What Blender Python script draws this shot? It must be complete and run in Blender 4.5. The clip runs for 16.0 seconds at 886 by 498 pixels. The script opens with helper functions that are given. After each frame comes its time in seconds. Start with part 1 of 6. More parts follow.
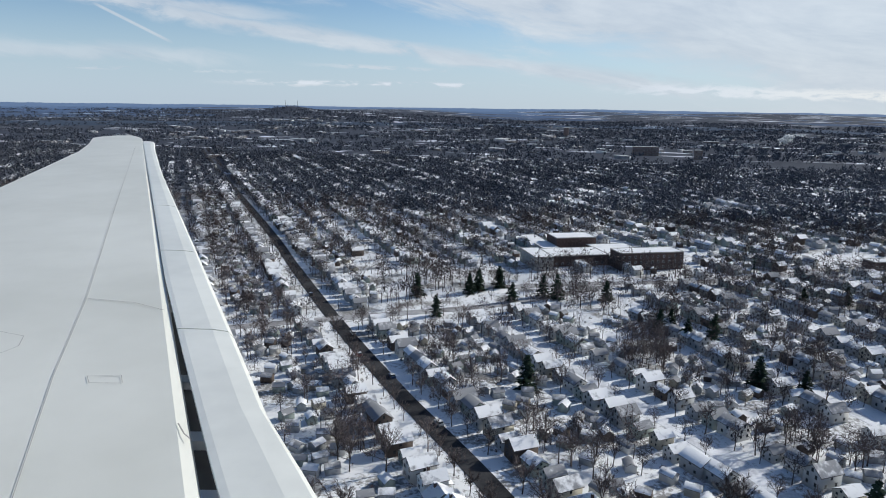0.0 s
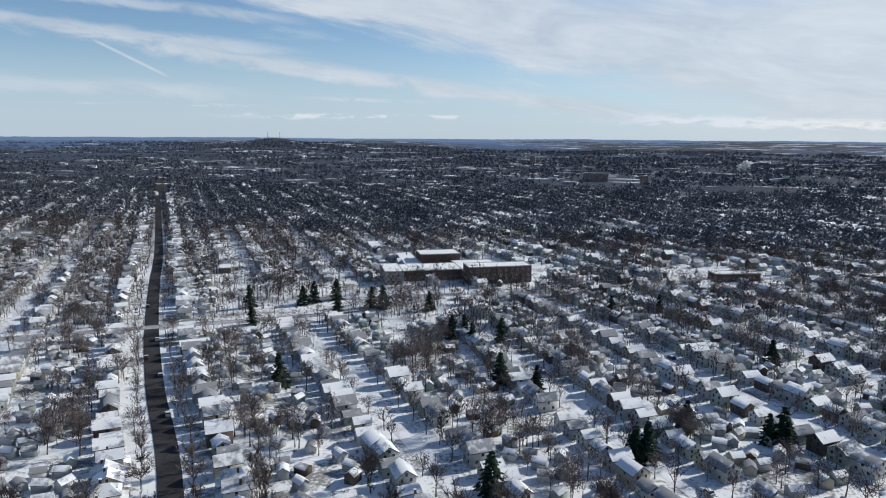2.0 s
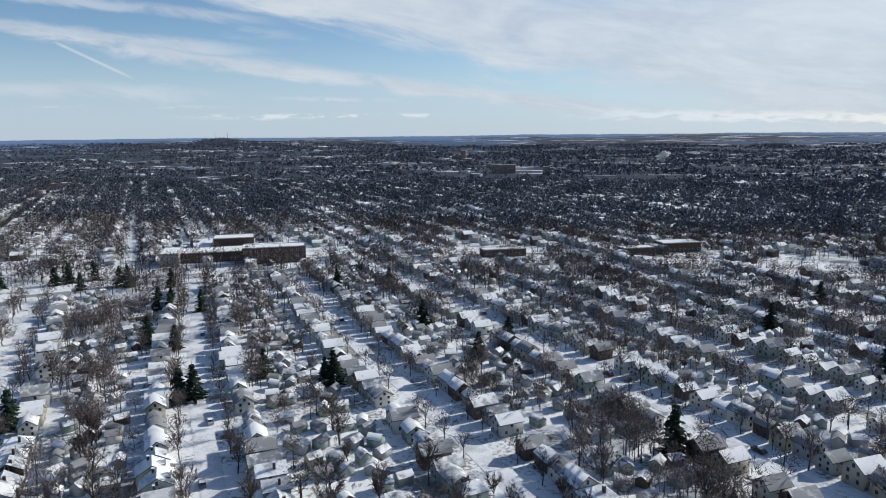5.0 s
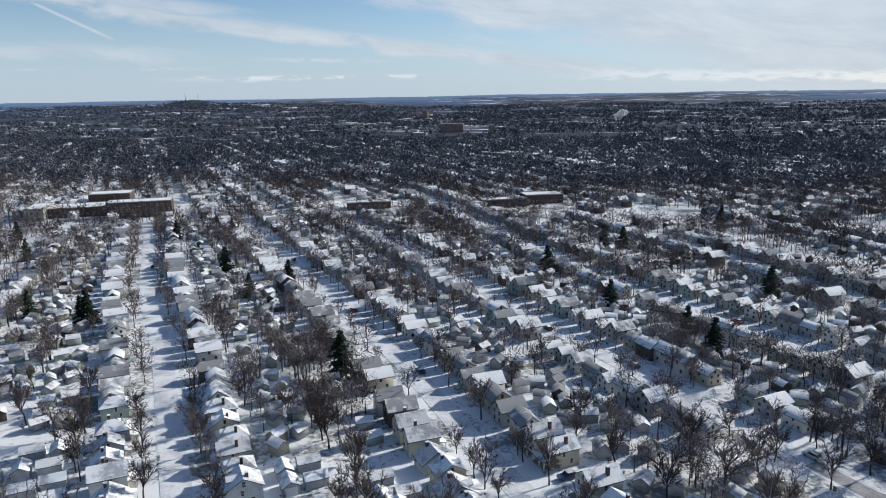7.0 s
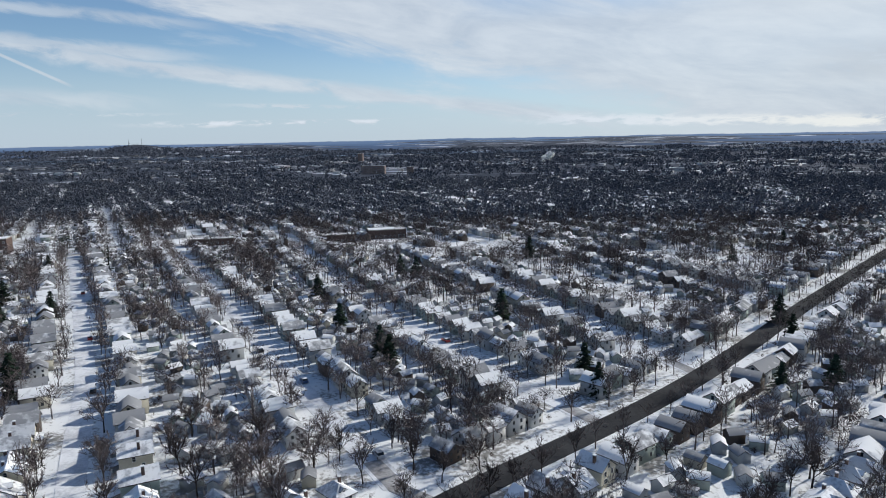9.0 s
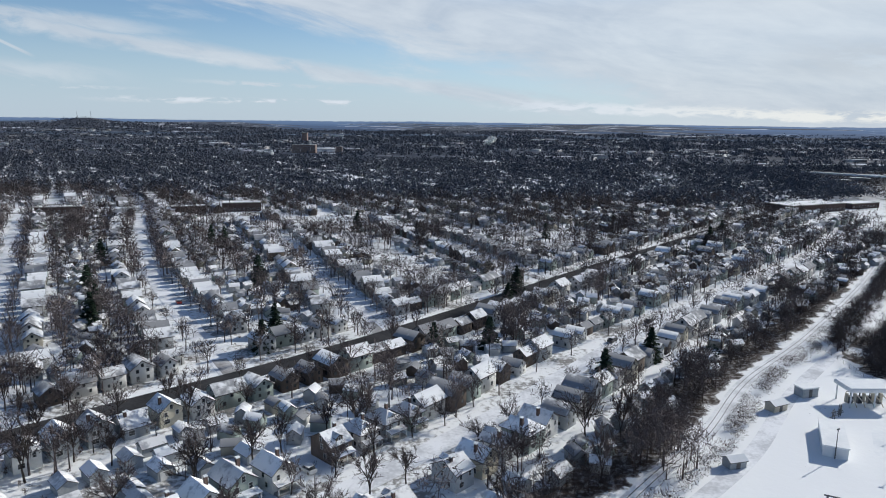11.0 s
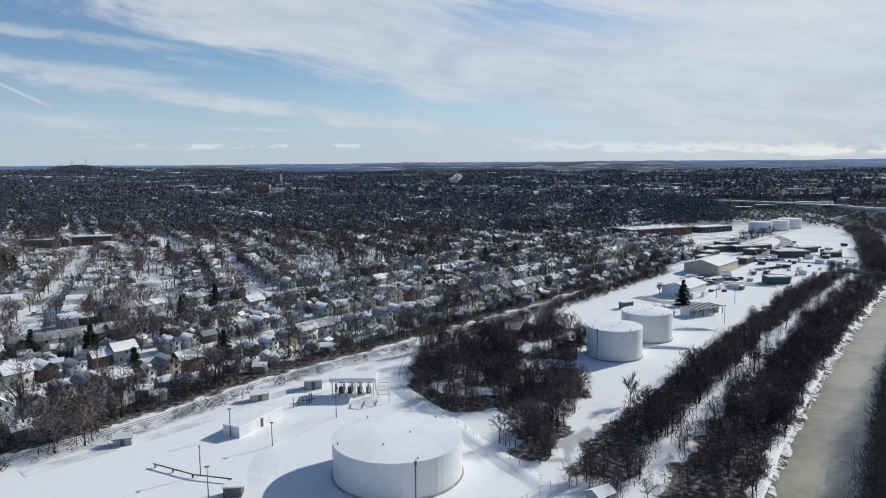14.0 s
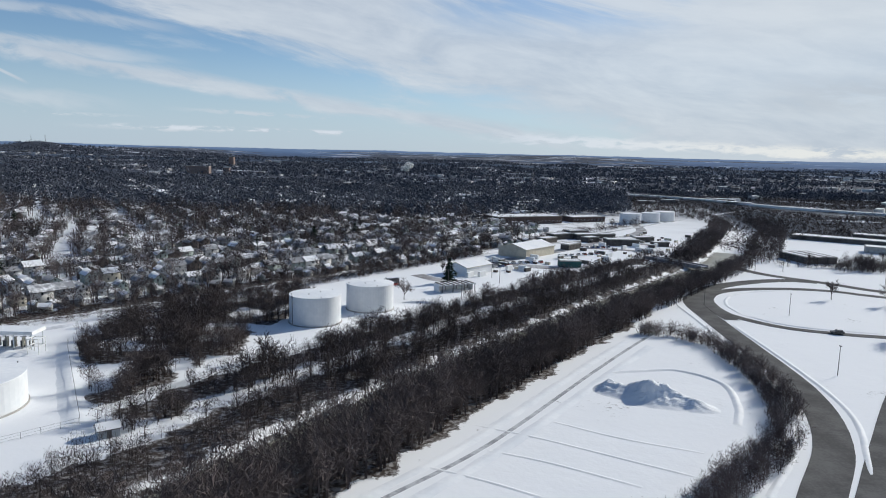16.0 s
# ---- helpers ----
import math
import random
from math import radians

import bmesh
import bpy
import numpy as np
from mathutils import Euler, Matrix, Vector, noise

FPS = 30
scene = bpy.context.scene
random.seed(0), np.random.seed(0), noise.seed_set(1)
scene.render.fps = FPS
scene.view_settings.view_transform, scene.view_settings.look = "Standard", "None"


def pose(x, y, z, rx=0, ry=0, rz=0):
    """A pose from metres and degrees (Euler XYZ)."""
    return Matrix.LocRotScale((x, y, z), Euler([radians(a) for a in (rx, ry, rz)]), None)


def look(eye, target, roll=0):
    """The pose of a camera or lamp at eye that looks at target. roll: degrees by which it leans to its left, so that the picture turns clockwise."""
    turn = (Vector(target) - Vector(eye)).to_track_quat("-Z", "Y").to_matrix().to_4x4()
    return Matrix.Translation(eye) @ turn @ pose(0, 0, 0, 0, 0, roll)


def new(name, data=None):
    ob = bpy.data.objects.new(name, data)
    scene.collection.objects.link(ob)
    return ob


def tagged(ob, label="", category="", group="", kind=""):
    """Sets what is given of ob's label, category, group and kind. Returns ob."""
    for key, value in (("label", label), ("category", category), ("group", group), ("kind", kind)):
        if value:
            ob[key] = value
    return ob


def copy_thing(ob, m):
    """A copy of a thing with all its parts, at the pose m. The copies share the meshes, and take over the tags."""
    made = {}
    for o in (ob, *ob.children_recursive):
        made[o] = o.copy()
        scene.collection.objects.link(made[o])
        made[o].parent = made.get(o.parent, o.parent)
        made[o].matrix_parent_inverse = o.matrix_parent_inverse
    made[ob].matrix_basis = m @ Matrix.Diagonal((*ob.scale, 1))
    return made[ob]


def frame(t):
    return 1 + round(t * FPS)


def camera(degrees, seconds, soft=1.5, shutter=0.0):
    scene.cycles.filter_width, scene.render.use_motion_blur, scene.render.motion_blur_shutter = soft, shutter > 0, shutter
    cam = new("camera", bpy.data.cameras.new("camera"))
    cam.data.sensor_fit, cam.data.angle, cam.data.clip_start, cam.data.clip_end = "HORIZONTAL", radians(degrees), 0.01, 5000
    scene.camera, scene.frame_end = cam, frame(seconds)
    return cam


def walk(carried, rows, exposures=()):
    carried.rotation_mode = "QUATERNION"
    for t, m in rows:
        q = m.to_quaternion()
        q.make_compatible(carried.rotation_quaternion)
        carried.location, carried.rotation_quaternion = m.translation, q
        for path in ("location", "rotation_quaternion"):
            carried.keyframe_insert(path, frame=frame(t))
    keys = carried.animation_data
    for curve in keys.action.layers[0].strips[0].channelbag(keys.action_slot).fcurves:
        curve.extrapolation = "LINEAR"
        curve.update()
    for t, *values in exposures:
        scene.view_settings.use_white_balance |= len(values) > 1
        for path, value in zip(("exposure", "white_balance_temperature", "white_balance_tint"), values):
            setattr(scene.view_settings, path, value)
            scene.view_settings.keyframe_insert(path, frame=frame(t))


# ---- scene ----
cam = camera(65.6, 16.0, soft=1.0)
PATH = [
    (0, pose(-7.75, -9.39, 82.18, 78.13, -0.88, 14.11)),
    (0.5, pose(11.68, -8.71, 81.13, 78.53, -0.94, 13.99)),
    (1, pose(31.03, -8.04, 80.07, 79.49, -0.71, 14.06)),
    (1.5, pose(50.30, -7.38, 78.99, 80.53, -0.27, 14.06)),
    (2, pose(69.50, -6.74, 77.89, 80.69, -0.44, 13.75)),
    (2.5, pose(88.64, -6.12, 76.78, 80.22, -0.42, 13.24)),
    (3, pose(107.72, -5.52, 75.65, 79.50, -0.08, 12.75)),
    (3.2, pose(115.34, -5.29, 75.20, 79.24, -0.12, 12.65)),
    (5.3, pose(194.87, -3.17, 70.36, 80.61, 0.57, 11.17)),
    (5.5, pose(202.41, -3.00, 69.89, 80.17, 0.62, 11.03)),
    (6, pose(221.25, -2.62, 68.73, 78.54, 0.97, 10.72)),
    (6.5, pose(240.06, -2.28, 67.57, 77.33, 0.96, 10.57)),
    (7, pose(258.85, -1.99, 66.41, 77.40, 0.88, 10.44)),
    (7.5, pose(277.63, -1.75, 65.26, 78.62, 0.94, 10.53)),
    (8, pose(296.40, -1.58, 64.11, 79.85, 0.72, 10.60)),
    (8.5, pose(315.17, -1.46, 62.97, 81.33, 0.82, 9.45)),
    (9, pose(333.94, -1.41, 61.84, 80.92, 1.08, 7.24)),
    (9.5, pose(352.71, -1.42, 60.73, 79.97, 0.35, 5.38)),
    (10, pose(371.50, -1.51, 59.63, 79.41, -0.32, 4.83)),
    (10.2, pose(379.02, -1.56, 59.19, 78.77, -0.54, 4.68)),
    (12.3, pose(458.19, -2.92, 54.80, 82.21, -0.14, 5.99)),
    (12.5, pose(465.76, -3.13, 54.40, 82.49, 0.17, 6.16)),
    (13, pose(484.71, -3.72, 53.42, 83.26, 0.64, 6.30)),
    (13.5, pose(503.71, -4.40, 52.48, 83.50, 0.70, 6.07)),
    (14, pose(522.75, -5.18, 51.56, 82.96, 0.48, 5.81)),
    (14.5, pose(541.84, -6.06, 50.67, 82.51, 0.25, 5.71)),
    (15, pose(560.99, -7.05, 49.82, 82.37, -0.12, 5.44)),
    (15.5, pose(580.21, -8.15, 49.01, 82.35, -0.71, 4.77)),
    (16, pose(599.48, -9.36, 48.23, 82.17, -1.44, 4.26)),
]
walk(cam, PATH, [(0, 0.0, 5900, 8), (10, 0.0, 5900, 8), (13, -0.08, 5900, 8), (16, -0.08, 5900, 8)])

rng = np.random.default_rng(7)

# ---- light: winter sun low ahead on the right, thin streaky cloud over a blue sky ----
SUN = Vector((0.69, 0.60, 0.47)).normalized()
sun = new("sun", bpy.data.lights.new("sun", "SUN"))
sun.data.energy, sun.data.angle, sun.data.color = 5.0, radians(0.6), (1.0, 0.91, 0.77)
sun.matrix_world = look(SUN * 900, (0, 0, 0))

world = bpy.data.worlds.new("winter_sky")
scene.world = world
world.use_nodes = True


class Nodes:
    """Short hand for node trees."""

    def __init__(self, tree):
        self.t = tree

    def add(self, kind, **props):
        n = self.t.nodes.new("ShaderNode" + kind)
        for k, v in props.items():
            setattr(n, k, v)
        return n

    def put(self, socket, value):
        if hasattr(value, "is_linked") or hasattr(value, "links"):
            self.t.links.new(value, socket)
        else:
            socket.default_value = value

    def math(self, op, a, b=0.0, clamp=False):
        n = self.add("Math", operation=op, use_clamp=clamp)
        self.put(n.inputs[0], a), self.put(n.inputs[1], b)
        return n.outputs[0]

    def vec(self, op, a, b):
        n = self.add("VectorMath", operation=op)
        self.put(n.inputs[0], a), self.put(n.inputs[1], b)
        return n.outputs["Value"] if op in ("DOT_PRODUCT", "LENGTH") else n.outputs[0]

    def step(self, v, lo, hi, a=0.0, b=1.0):
        n = self.add("MapRange", interpolation_type="SMOOTHSTEP")
        self.put(n.inputs[0], v)
        for i, x in enumerate((lo, hi, a, b)):
            self.put(n.inputs[i + 1], x)
        return n.outputs[0]

    def noise(self, v, scale, detail=4.0, rough=0.55, warp=0.0):
        n = self.add("TexNoise")
        self.put(n.inputs["Vector"], v)
        n.inputs["Scale"].default_value, n.inputs["Detail"].default_value = scale, detail
        n.inputs["Roughness"].default_value, n.inputs["Distortion"].default_value = rough, warp
        return n.outputs["Fac"]

    def mix(self, f, a, b):
        n = self.add("Mix", data_type="RGBA")
        self.put(n.inputs[0], f), self.put(n.inputs[6], a), self.put(n.inputs[7], b)
        return n.outputs[2]

    def xyz(self, x, y, z=0.0):
        n = self.add("CombineXYZ")
        for i, v in enumerate((x, y, z)):
            self.put(n.inputs[i], v)
        return n.outputs[0]


def rgb(r, g, b):
    return (r, g, b, 1.0)


w = Nodes(world.node_tree)
sky = w.add("TexSky", sky_type="NISHITA", sun_disc=False)
sky.sun_elevation, sky.sun_rotation = math.asin(SUN.z), math.atan2(SUN.x, SUN.y)
sky.air_density, sky.dust_density, sky.ozone_density = 0.9, 0.2, 2.5
way = w.add("TexCoord").outputs["Generated"]
sep = w.add("SeparateXYZ")
w.put(sep.inputs[0], way)
dx, dy, dz = sep.outputs
up = w.math("ADD", w.math("MAXIMUM", dz, 0.0), 0.10)
flat = w.xyz(w.math("DIVIDE", dx, up), w.math("DIVIDE", dy, up))
along = w.vec("DOT_PRODUCT", flat, (0.30, 0.95, 0.0))
across = w.vec("DOT_PRODUCT", flat, (0.95, -0.30, 0.0))
veil = w.noise(w.xyz(w.math("MULTIPLY", along, 0.22), w.math("MULTIPLY", across, 0.62), 0.7), 0.9, 6.0, 0.58, 0.6)
fine = w.noise(w.xyz(w.math("MULTIPLY", along, 0.5), w.math("MULTIPLY", across, 1.6), 3.1), 1.3, 6.0, 0.62, 0.5)
side = w.math("ADD", w.step(dx, -0.55, 0.40, -0.16, 0.20), w.math("ADD", w.step(dz, 0.26, 0.55, 0.0, -0.24), w.step(dy, 0.15, -0.35, 0.0, -0.22)))
cover = w.math("ADD", w.math("ADD", w.math("MULTIPLY", veil, 0.85), w.math("MULTIPLY", fine, 0.30)), side)
high = w.step(cover, 0.44, 0.72)
# clouds low over the land, by compass bearing and elevation in degrees
az = w.math("MULTIPLY", w.math("ARCTAN2", dx, dy), 57.2958)
el = w.math("MULTIPLY", w.math("ARCSINE", dz), 57.2958)
slant = w.math("ADD", el, w.math("MULTIPLY", az, 0.15))
wisp = w.noise(w.xyz(w.math("MULTIPLY", az, 0.075), w.math("MULTIPLY", slant, 0.30), 2.3), 1.0, 6.0, 0.60, 0.7)
shred = w.noise(w.xyz(w.math("MULTIPLY", az, 0.20), w.math("MULTIPLY", slant, 0.75), 7.9), 1.0, 6.0, 0.62, 0.4)
puff = w.noise(w.xyz(w.math("MULTIPLY", az, 0.42), w.math("MULTIPLY", el, 1.5), 4.4), 1.0, 5.0, 0.60, 0.2)


def streak(el0, az0, slope, half, first, last, ragged, grain, lo=0.22, hi=0.50):
    """A long cloud lying along a sloping line between two bearings."""
    line = w.math("ADD", w.math("MULTIPLY", w.math("SUBTRACT", az, az0), slope), el0)
    away = w.math("ADD", w.math("SUBTRACT", el, line), w.math("MULTIPLY", w.math("SUBTRACT", grain, 0.5), ragged))
    ends = w.math("MULTIPLY", w.step(az, first - 3.0, first + 5.0), w.step(az, last + 4.0, last - 4.0))
    return w.math("MULTIPLY", w.math("MULTIPLY", w.step(w.math("ABSOLUTE", away), half, half * 0.15), ends), w.step(grain, lo, hi))


edge = w.math("ADD", w.math("SUBTRACT", el, 9.3), w.math("MULTIPLY", w.math("ADD", az, 27.6), 0.235))
mass = w.math("ADD", edge, w.math("ADD", w.math("MULTIPLY", w.math("SUBTRACT", wisp, 0.5), 11.0), w.math("MULTIPLY", w.math("SUBTRACT", shred, 0.5), 2.8)))
bank = w.step(mass, -0.9, 2.6, 0.0, 0.95)
rift = w.math("MULTIPLY", w.math("MULTIPLY", w.step(el, 8.6, 12.0), w.step(az, -10.0, -1.0)), w.math("MULTIPLY", w.step(az, 18.0, 8.0), w.step(wisp, 0.62, 0.42)))
bank = w.math("MULTIPLY", bank, w.math("SUBTRACT", 1.0, w.math("MULTIPLY", rift, 0.7)))
cloud = w.math("MAXIMUM", bank, w.math("MULTIPLY", streak(6.0, -31.6, -0.127, 0.95, -46.0, 6.0, 1.9, shred), 0.88))
for one, much in ((streak(7.25, -38.0, -0.07, 0.7, -60.0, -27.0, 1.4, shred), 0.75), (streak(9.4, -37.0, -0.05, 0.6, -55.0, -26.0, 1.2, shred), 0.6),
                  (streak(3.5, -46.0, -0.02, 0.9, -64.0, -31.0, 1.6, shred), 0.55), (streak(1.55, -20.0, 0.0, 0.32, -31.0, -10.0, 0.7, puff, 0.44, 0.58), 0.9),
                  (streak(2.85, -20.0, -0.03, 0.26, -24.0, -15.0, 0.5, puff, 0.44, 0.56), 0.85), (streak(2.3, -34.0, 0.0, 0.2, -44.0, -30.0, 0.6, puff, 0.5, 0.6), 0.7)):
    cloud = w.math("MAXIMUM", cloud, w.math("MULTIPLY", one, much))
lit = w.math("MAXIMUM", streak(1.35, 7.8, -0.03, 0.55, 0.0, 60.0, 1.7, puff, 0.36, 0.54), streak(1.6, -20.0, 0.0, 0.2, -30.0, -10.0, 0.5, puff, 0.46, 0.6))
cloud = w.mix(w.step(el, 13.0, 19.0), cloud, high)
# a fading contrail
c0, c1 = Vector((-0.634, 0.765, 0.1135)).normalized(), Vector((-0.578, 0.812, 0.0782)).normalized()
cn = c0.cross(c1).normalized()
mid = (c0 + c1).normalized()
off = w.math("ABSOLUTE", w.vec("DOT_PRODUCT", way, tuple(cn)))
trail = w.math("MULTIPLY", w.step(off, 0.0028, 0.0006), w.step(w.vec("DOT_PRODUCT", way, tuple(mid)), 0.9985, 0.9994))
cloud = w.math("MAXIMUM", cloud, w.math("MULTIPLY", trail, 0.75))
haze = w.step(dz, 0.15, 0.0, 0.0, 0.78)
blue = w.mix(haze, sky.outputs[0], rgb(5.1, 5.9, 6.7))
white = w.mix(w.step(w.math("ADD", w.math("MULTIPLY", wisp, 0.65), w.math("MULTIPLY", shred, 0.35)), 0.28, 0.68), rgb(5.2, 5.5, 5.9), rgb(7.4, 7.4, 7.3))
glow = w.math("MULTIPLY", w.step(az, 0.0, 27.0), w.step(w.math("ABSOLUTE", w.math("SUBTRACT", az, 40.0)), 60.0, 20.0))
white = w.mix(w.math("MULTIPLY", w.math("MULTIPLY", glow, 0.55), w.step(el, 4.5, 11.0)), white, rgb(8.3, 7.9, 7.1))
gloom = w.math("MULTIPLY", w.math("MULTIPLY", w.step(az, 17.0, 25.0), w.step(w.math("ABSOLUTE", w.math("SUBTRACT", el, 4.8)), 2.0, 0.3)), w.step(shred, 0.36, 0.56))
white = w.mix(w.math("MULTIPLY", gloom, 0.6), white, rgb(5.2, 5.2, 5.3))
back = world.node_tree.nodes["Background"]
air = w.mix(w.math("MULTIPLY", cloud, 0.9), blue, white)
w.put(back.inputs[0], w.mix(w.math("MULTIPLY", lit, 0.9), air, w.mix(glow, rgb(7.6, 7.7, 7.8), rgb(9.2, 8.7, 7.7))))
back.inputs[1].default_value = 0.10


# ---- materials ----
def material(name, rough=0.8, metal=0.0):
    m = bpy.data.materials.new(name)
    m.use_nodes = True
    n = Nodes(m.node_tree)
    b = m.node_tree.nodes["Principled BSDF"]
    b.inputs["Roughness"].default_value, b.inputs["Metallic"].default_value = rough, metal
    b.inputs["Specular IOR Level"].default_value = 0.5 if rough < 0.6 else 0.03
    return m, n, b


def spotted(name, a, b2, scale=1.0, lo=0.35, hi=0.65, rough=0.8, bump=0.0, fine=8.0, vary=0.0, metal=0.0):
    """Two tones mixed by noise at one scale, with grain at a finer one, bump and a change from object to object."""
    m, n, b = material(name, rough, metal)
    p = n.add("NewGeometry").outputs["Position"]
    big = n.noise(p, scale, 4.0)
    small = n.noise(p, scale * fine, 3.0)
    f = n.step(n.math("ADD", n.math("MULTIPLY", big, 0.7), n.math("MULTIPLY", small, 0.3)), lo, hi)
    col = n.mix(f, rgb(*a), rgb(*b2))
    if vary:
        hsv = n.add("HueSaturation")
        n.put(hsv.inputs["Color"], col)
        n.put(hsv.inputs["Value"], n.step(n.add("ObjectInfo").outputs["Random"], 0.0, 1.0, 1.0 - vary, 1.0 + vary))
        col = hsv.outputs[0]
    n.put(b.inputs["Base Color"], col)
    if bump:
        k = n.add("Bump")
        k.inputs["Strength"].default_value, k.inputs["Distance"].default_value = 0.6, bump
        n.put(k.inputs["Height"], small)
        n.put(b.inputs["Normal"], k.outputs[0])
    return m


SNOW = spotted("snow", (0.72, 0.735, 0.755), (0.83, 0.835, 0.84), 0.12, bump=0.035, fine=7)
ROOF_SNOW = spotted("roof_snow", (0.38, 0.39, 0.42), (0.79, 0.80, 0.82), 0.35, 0.36, 0.54, bump=0.06, fine=5, vary=0.20)
# the same thin snow on many joined roofs, thicker on some than on others
MANY_ROOFS, rn, rb = material("thin_snow_on_many_roofs", 0.8)
rp = rn.add("NewGeometry")
thin = rn.math("ADD", rn.math("MULTIPLY", rn.noise(rp.outputs["Position"], 0.5, 4.0), 0.8), rn.step(rp.outputs["Random Per Island"], 0.0, 1.0, -0.12, 0.26))
rn.put(rb.inputs["Base Color"], rn.mix(rn.step(thin, 0.36, 0.58), rgb(0.27, 0.275, 0.29), rgb(0.79, 0.80, 0.82)))
LEVEL_SNOW = spotted("level_snow", (0.70, 0.72, 0.75), (0.82, 0.83, 0.84), 0.10, bump=0.015, fine=9)
SHINGLE = spotted("dark_shingle", (0.05, 0.05, 0.055), (0.11, 0.10, 0.10), 1.2, vary=0.3)
WALLS = {
    "white": spotted("white_clapboard", (0.68, 0.68, 0.66), (0.79, 0.79, 0.77), 0.8, vary=0.08),
    "cream": spotted("cream_clapboard", (0.52, 0.48, 0.38), (0.62, 0.58, 0.47), 0.8, vary=0.10),
    "grey": spotted("grey_clapboard", (0.34, 0.37, 0.39), (0.45, 0.47, 0.49), 0.8, vary=0.15),
    "green": spotted("pale_green_clapboard", (0.33, 0.40, 0.36), (0.43, 0.49, 0.45), 0.8, vary=0.12),
    "brown": spotted("brown_shingle", (0.095, 0.078, 0.068), (0.15, 0.122, 0.105), 0.8, vary=0.2),
}
BRICK = spotted("red_brown_brick", (0.080, 0.058, 0.052), (0.130, 0.094, 0.084), 0.9, bump=0.02, vary=0.1)
TRIM = spotted("white_trim", (0.70, 0.70, 0.69), (0.80, 0.80, 0.79), 0.9)
GLASS, _, gb = material("window_glass", 0.08)
gb.inputs["Base Color"].default_value = rgb(0.03, 0.035, 0.04)
BARK = spotted("bark", (0.035, 0.030, 0.028), (0.08, 0.068, 0.06), 0.9, vary=0.25)
TWIG = spotted("twigs", (0.066, 0.057, 0.058), (0.155, 0.130, 0.125), 0.05, vary=0.3)
# far twigs: grey bark colour shifted to blue, painting in the haze of distance
HAZE_TWIG = spotted("haze_blue_twigs", (0.050, 0.058, 0.078), (0.118, 0.128, 0.152), 0.02)
NEEDLE = spotted("needles", (0.012, 0.022, 0.016), (0.035, 0.052, 0.036), 0.8, vary=0.25)
ASPHALT = spotted("wet_asphalt", (0.028, 0.029, 0.032), (0.058, 0.058, 0.061), 0.10, rough=0.85, fine=14)
TRACKED = spotted("tracked_snow", (0.50, 0.51, 0.54), (0.78, 0.79, 0.82), 0.16, 0.34, 0.60, bump=0.05, fine=9)
SLUSH = spotted("packed_slush", (0.20, 0.19, 0.19), (0.45, 0.45, 0.46), 0.12, fine=10)
CONCRETE = spotted("concrete", (0.30, 0.29, 0.27), (0.42, 0.41, 0.39), 0.6)
TANK = spotted("tank_paint", (0.62, 0.64, 0.66), (0.72, 0.73, 0.74), 0.10, rough=0.45)
STEEL = spotted("dark_steel", (0.06, 0.06, 0.065), (0.12, 0.12, 0.12), 1.0, rough=0.5)
TAN = spotted("tan_sheet_metal", (0.42, 0.38, 0.30), (0.52, 0.48, 0.39), 0.5, rough=0.55)
ICY_TRACK = spotted("icy_track", (0.26, 0.265, 0.28), (0.52, 0.53, 0.55), 0.30, 0.34, 0.62, bump=0.03, fine=7)
WATER = spotted("grey_ice", (0.19, 0.185, 0.145), (0.33, 0.315, 0.25), 0.05, rough=0.35, fine=9)
BRUSH = spotted("brush", (0.045, 0.035, 0.032), (0.115, 0.078, 0.064), 0.06, vary=0.2)

# the ground: snow near by, woods with open white fields farther off
GROUND, g, gbs = material("snowy_ground", 0.85)
gp = g.add("NewGeometry").outputs["Position"]
gs = g.add("SeparateXYZ")
g.put(gs.inputs[0], gp)
patch = g.noise(gp, 0.06, 5.0, 0.6)
tufts = g.noise(gp, 0.9, 4.0, 0.6)
town = g.step(g.math("SUBTRACT", gs.outputs[0], g.math("MULTIPLY", gs.outputs[1], 0.70)), 362.0, 346.0)
wear = g.math("ADD", g.math("MULTIPLY", patch, 0.6), g.math("MULTIPLY", tufts, 0.4))
bare = g.math("MAXIMUM", g.step(wear, 0.60, 0.70), g.math("MULTIPLY", g.step(wear, 0.49, 0.59), town))
snowy = g.mix(bare, rgb(0.79, 0.80, 0.815), g.mix(tufts, rgb(0.13, 0.125, 0.12), rgb(0.34, 0.33, 0.32)))
far_noise = g.noise(g.vec("MULTIPLY", gp, (0.6, 1.0, 1.0)), 0.009, 6.0, 0.62)
open_land = g.noise(g.vec("MULTIPLY", gp, (0.35, 1.0, 1.0)), 0.016, 5.0, 0.65)
# dark woodland cover, its tone pushed to blue to paint in distance haze
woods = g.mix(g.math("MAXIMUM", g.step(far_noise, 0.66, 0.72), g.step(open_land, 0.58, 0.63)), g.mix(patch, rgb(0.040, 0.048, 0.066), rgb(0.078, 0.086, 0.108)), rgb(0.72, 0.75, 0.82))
wooded = g.math("MULTIPLY", g.step(g.math("SUBTRACT", gs.outputs[0], g.math("MULTIPLY", gs.outputs[1], 0.13)), 716.0, 730.0), g.step(gs.outputs[1], 436.0, 462.0))
field = g.math("MULTIPLY", g.step(gs.outputs[0], 860.0, 885.0), g.math("MULTIPLY", g.step(gs.outputs[1], 632.0, 648.0), g.step(gs.outputs[1], 778.0, 756.0)))
wooded = g.math("MULTIPLY", wooded, g.math("SUBTRACT", 1.0, field))
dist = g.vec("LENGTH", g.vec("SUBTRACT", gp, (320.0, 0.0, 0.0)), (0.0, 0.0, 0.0))
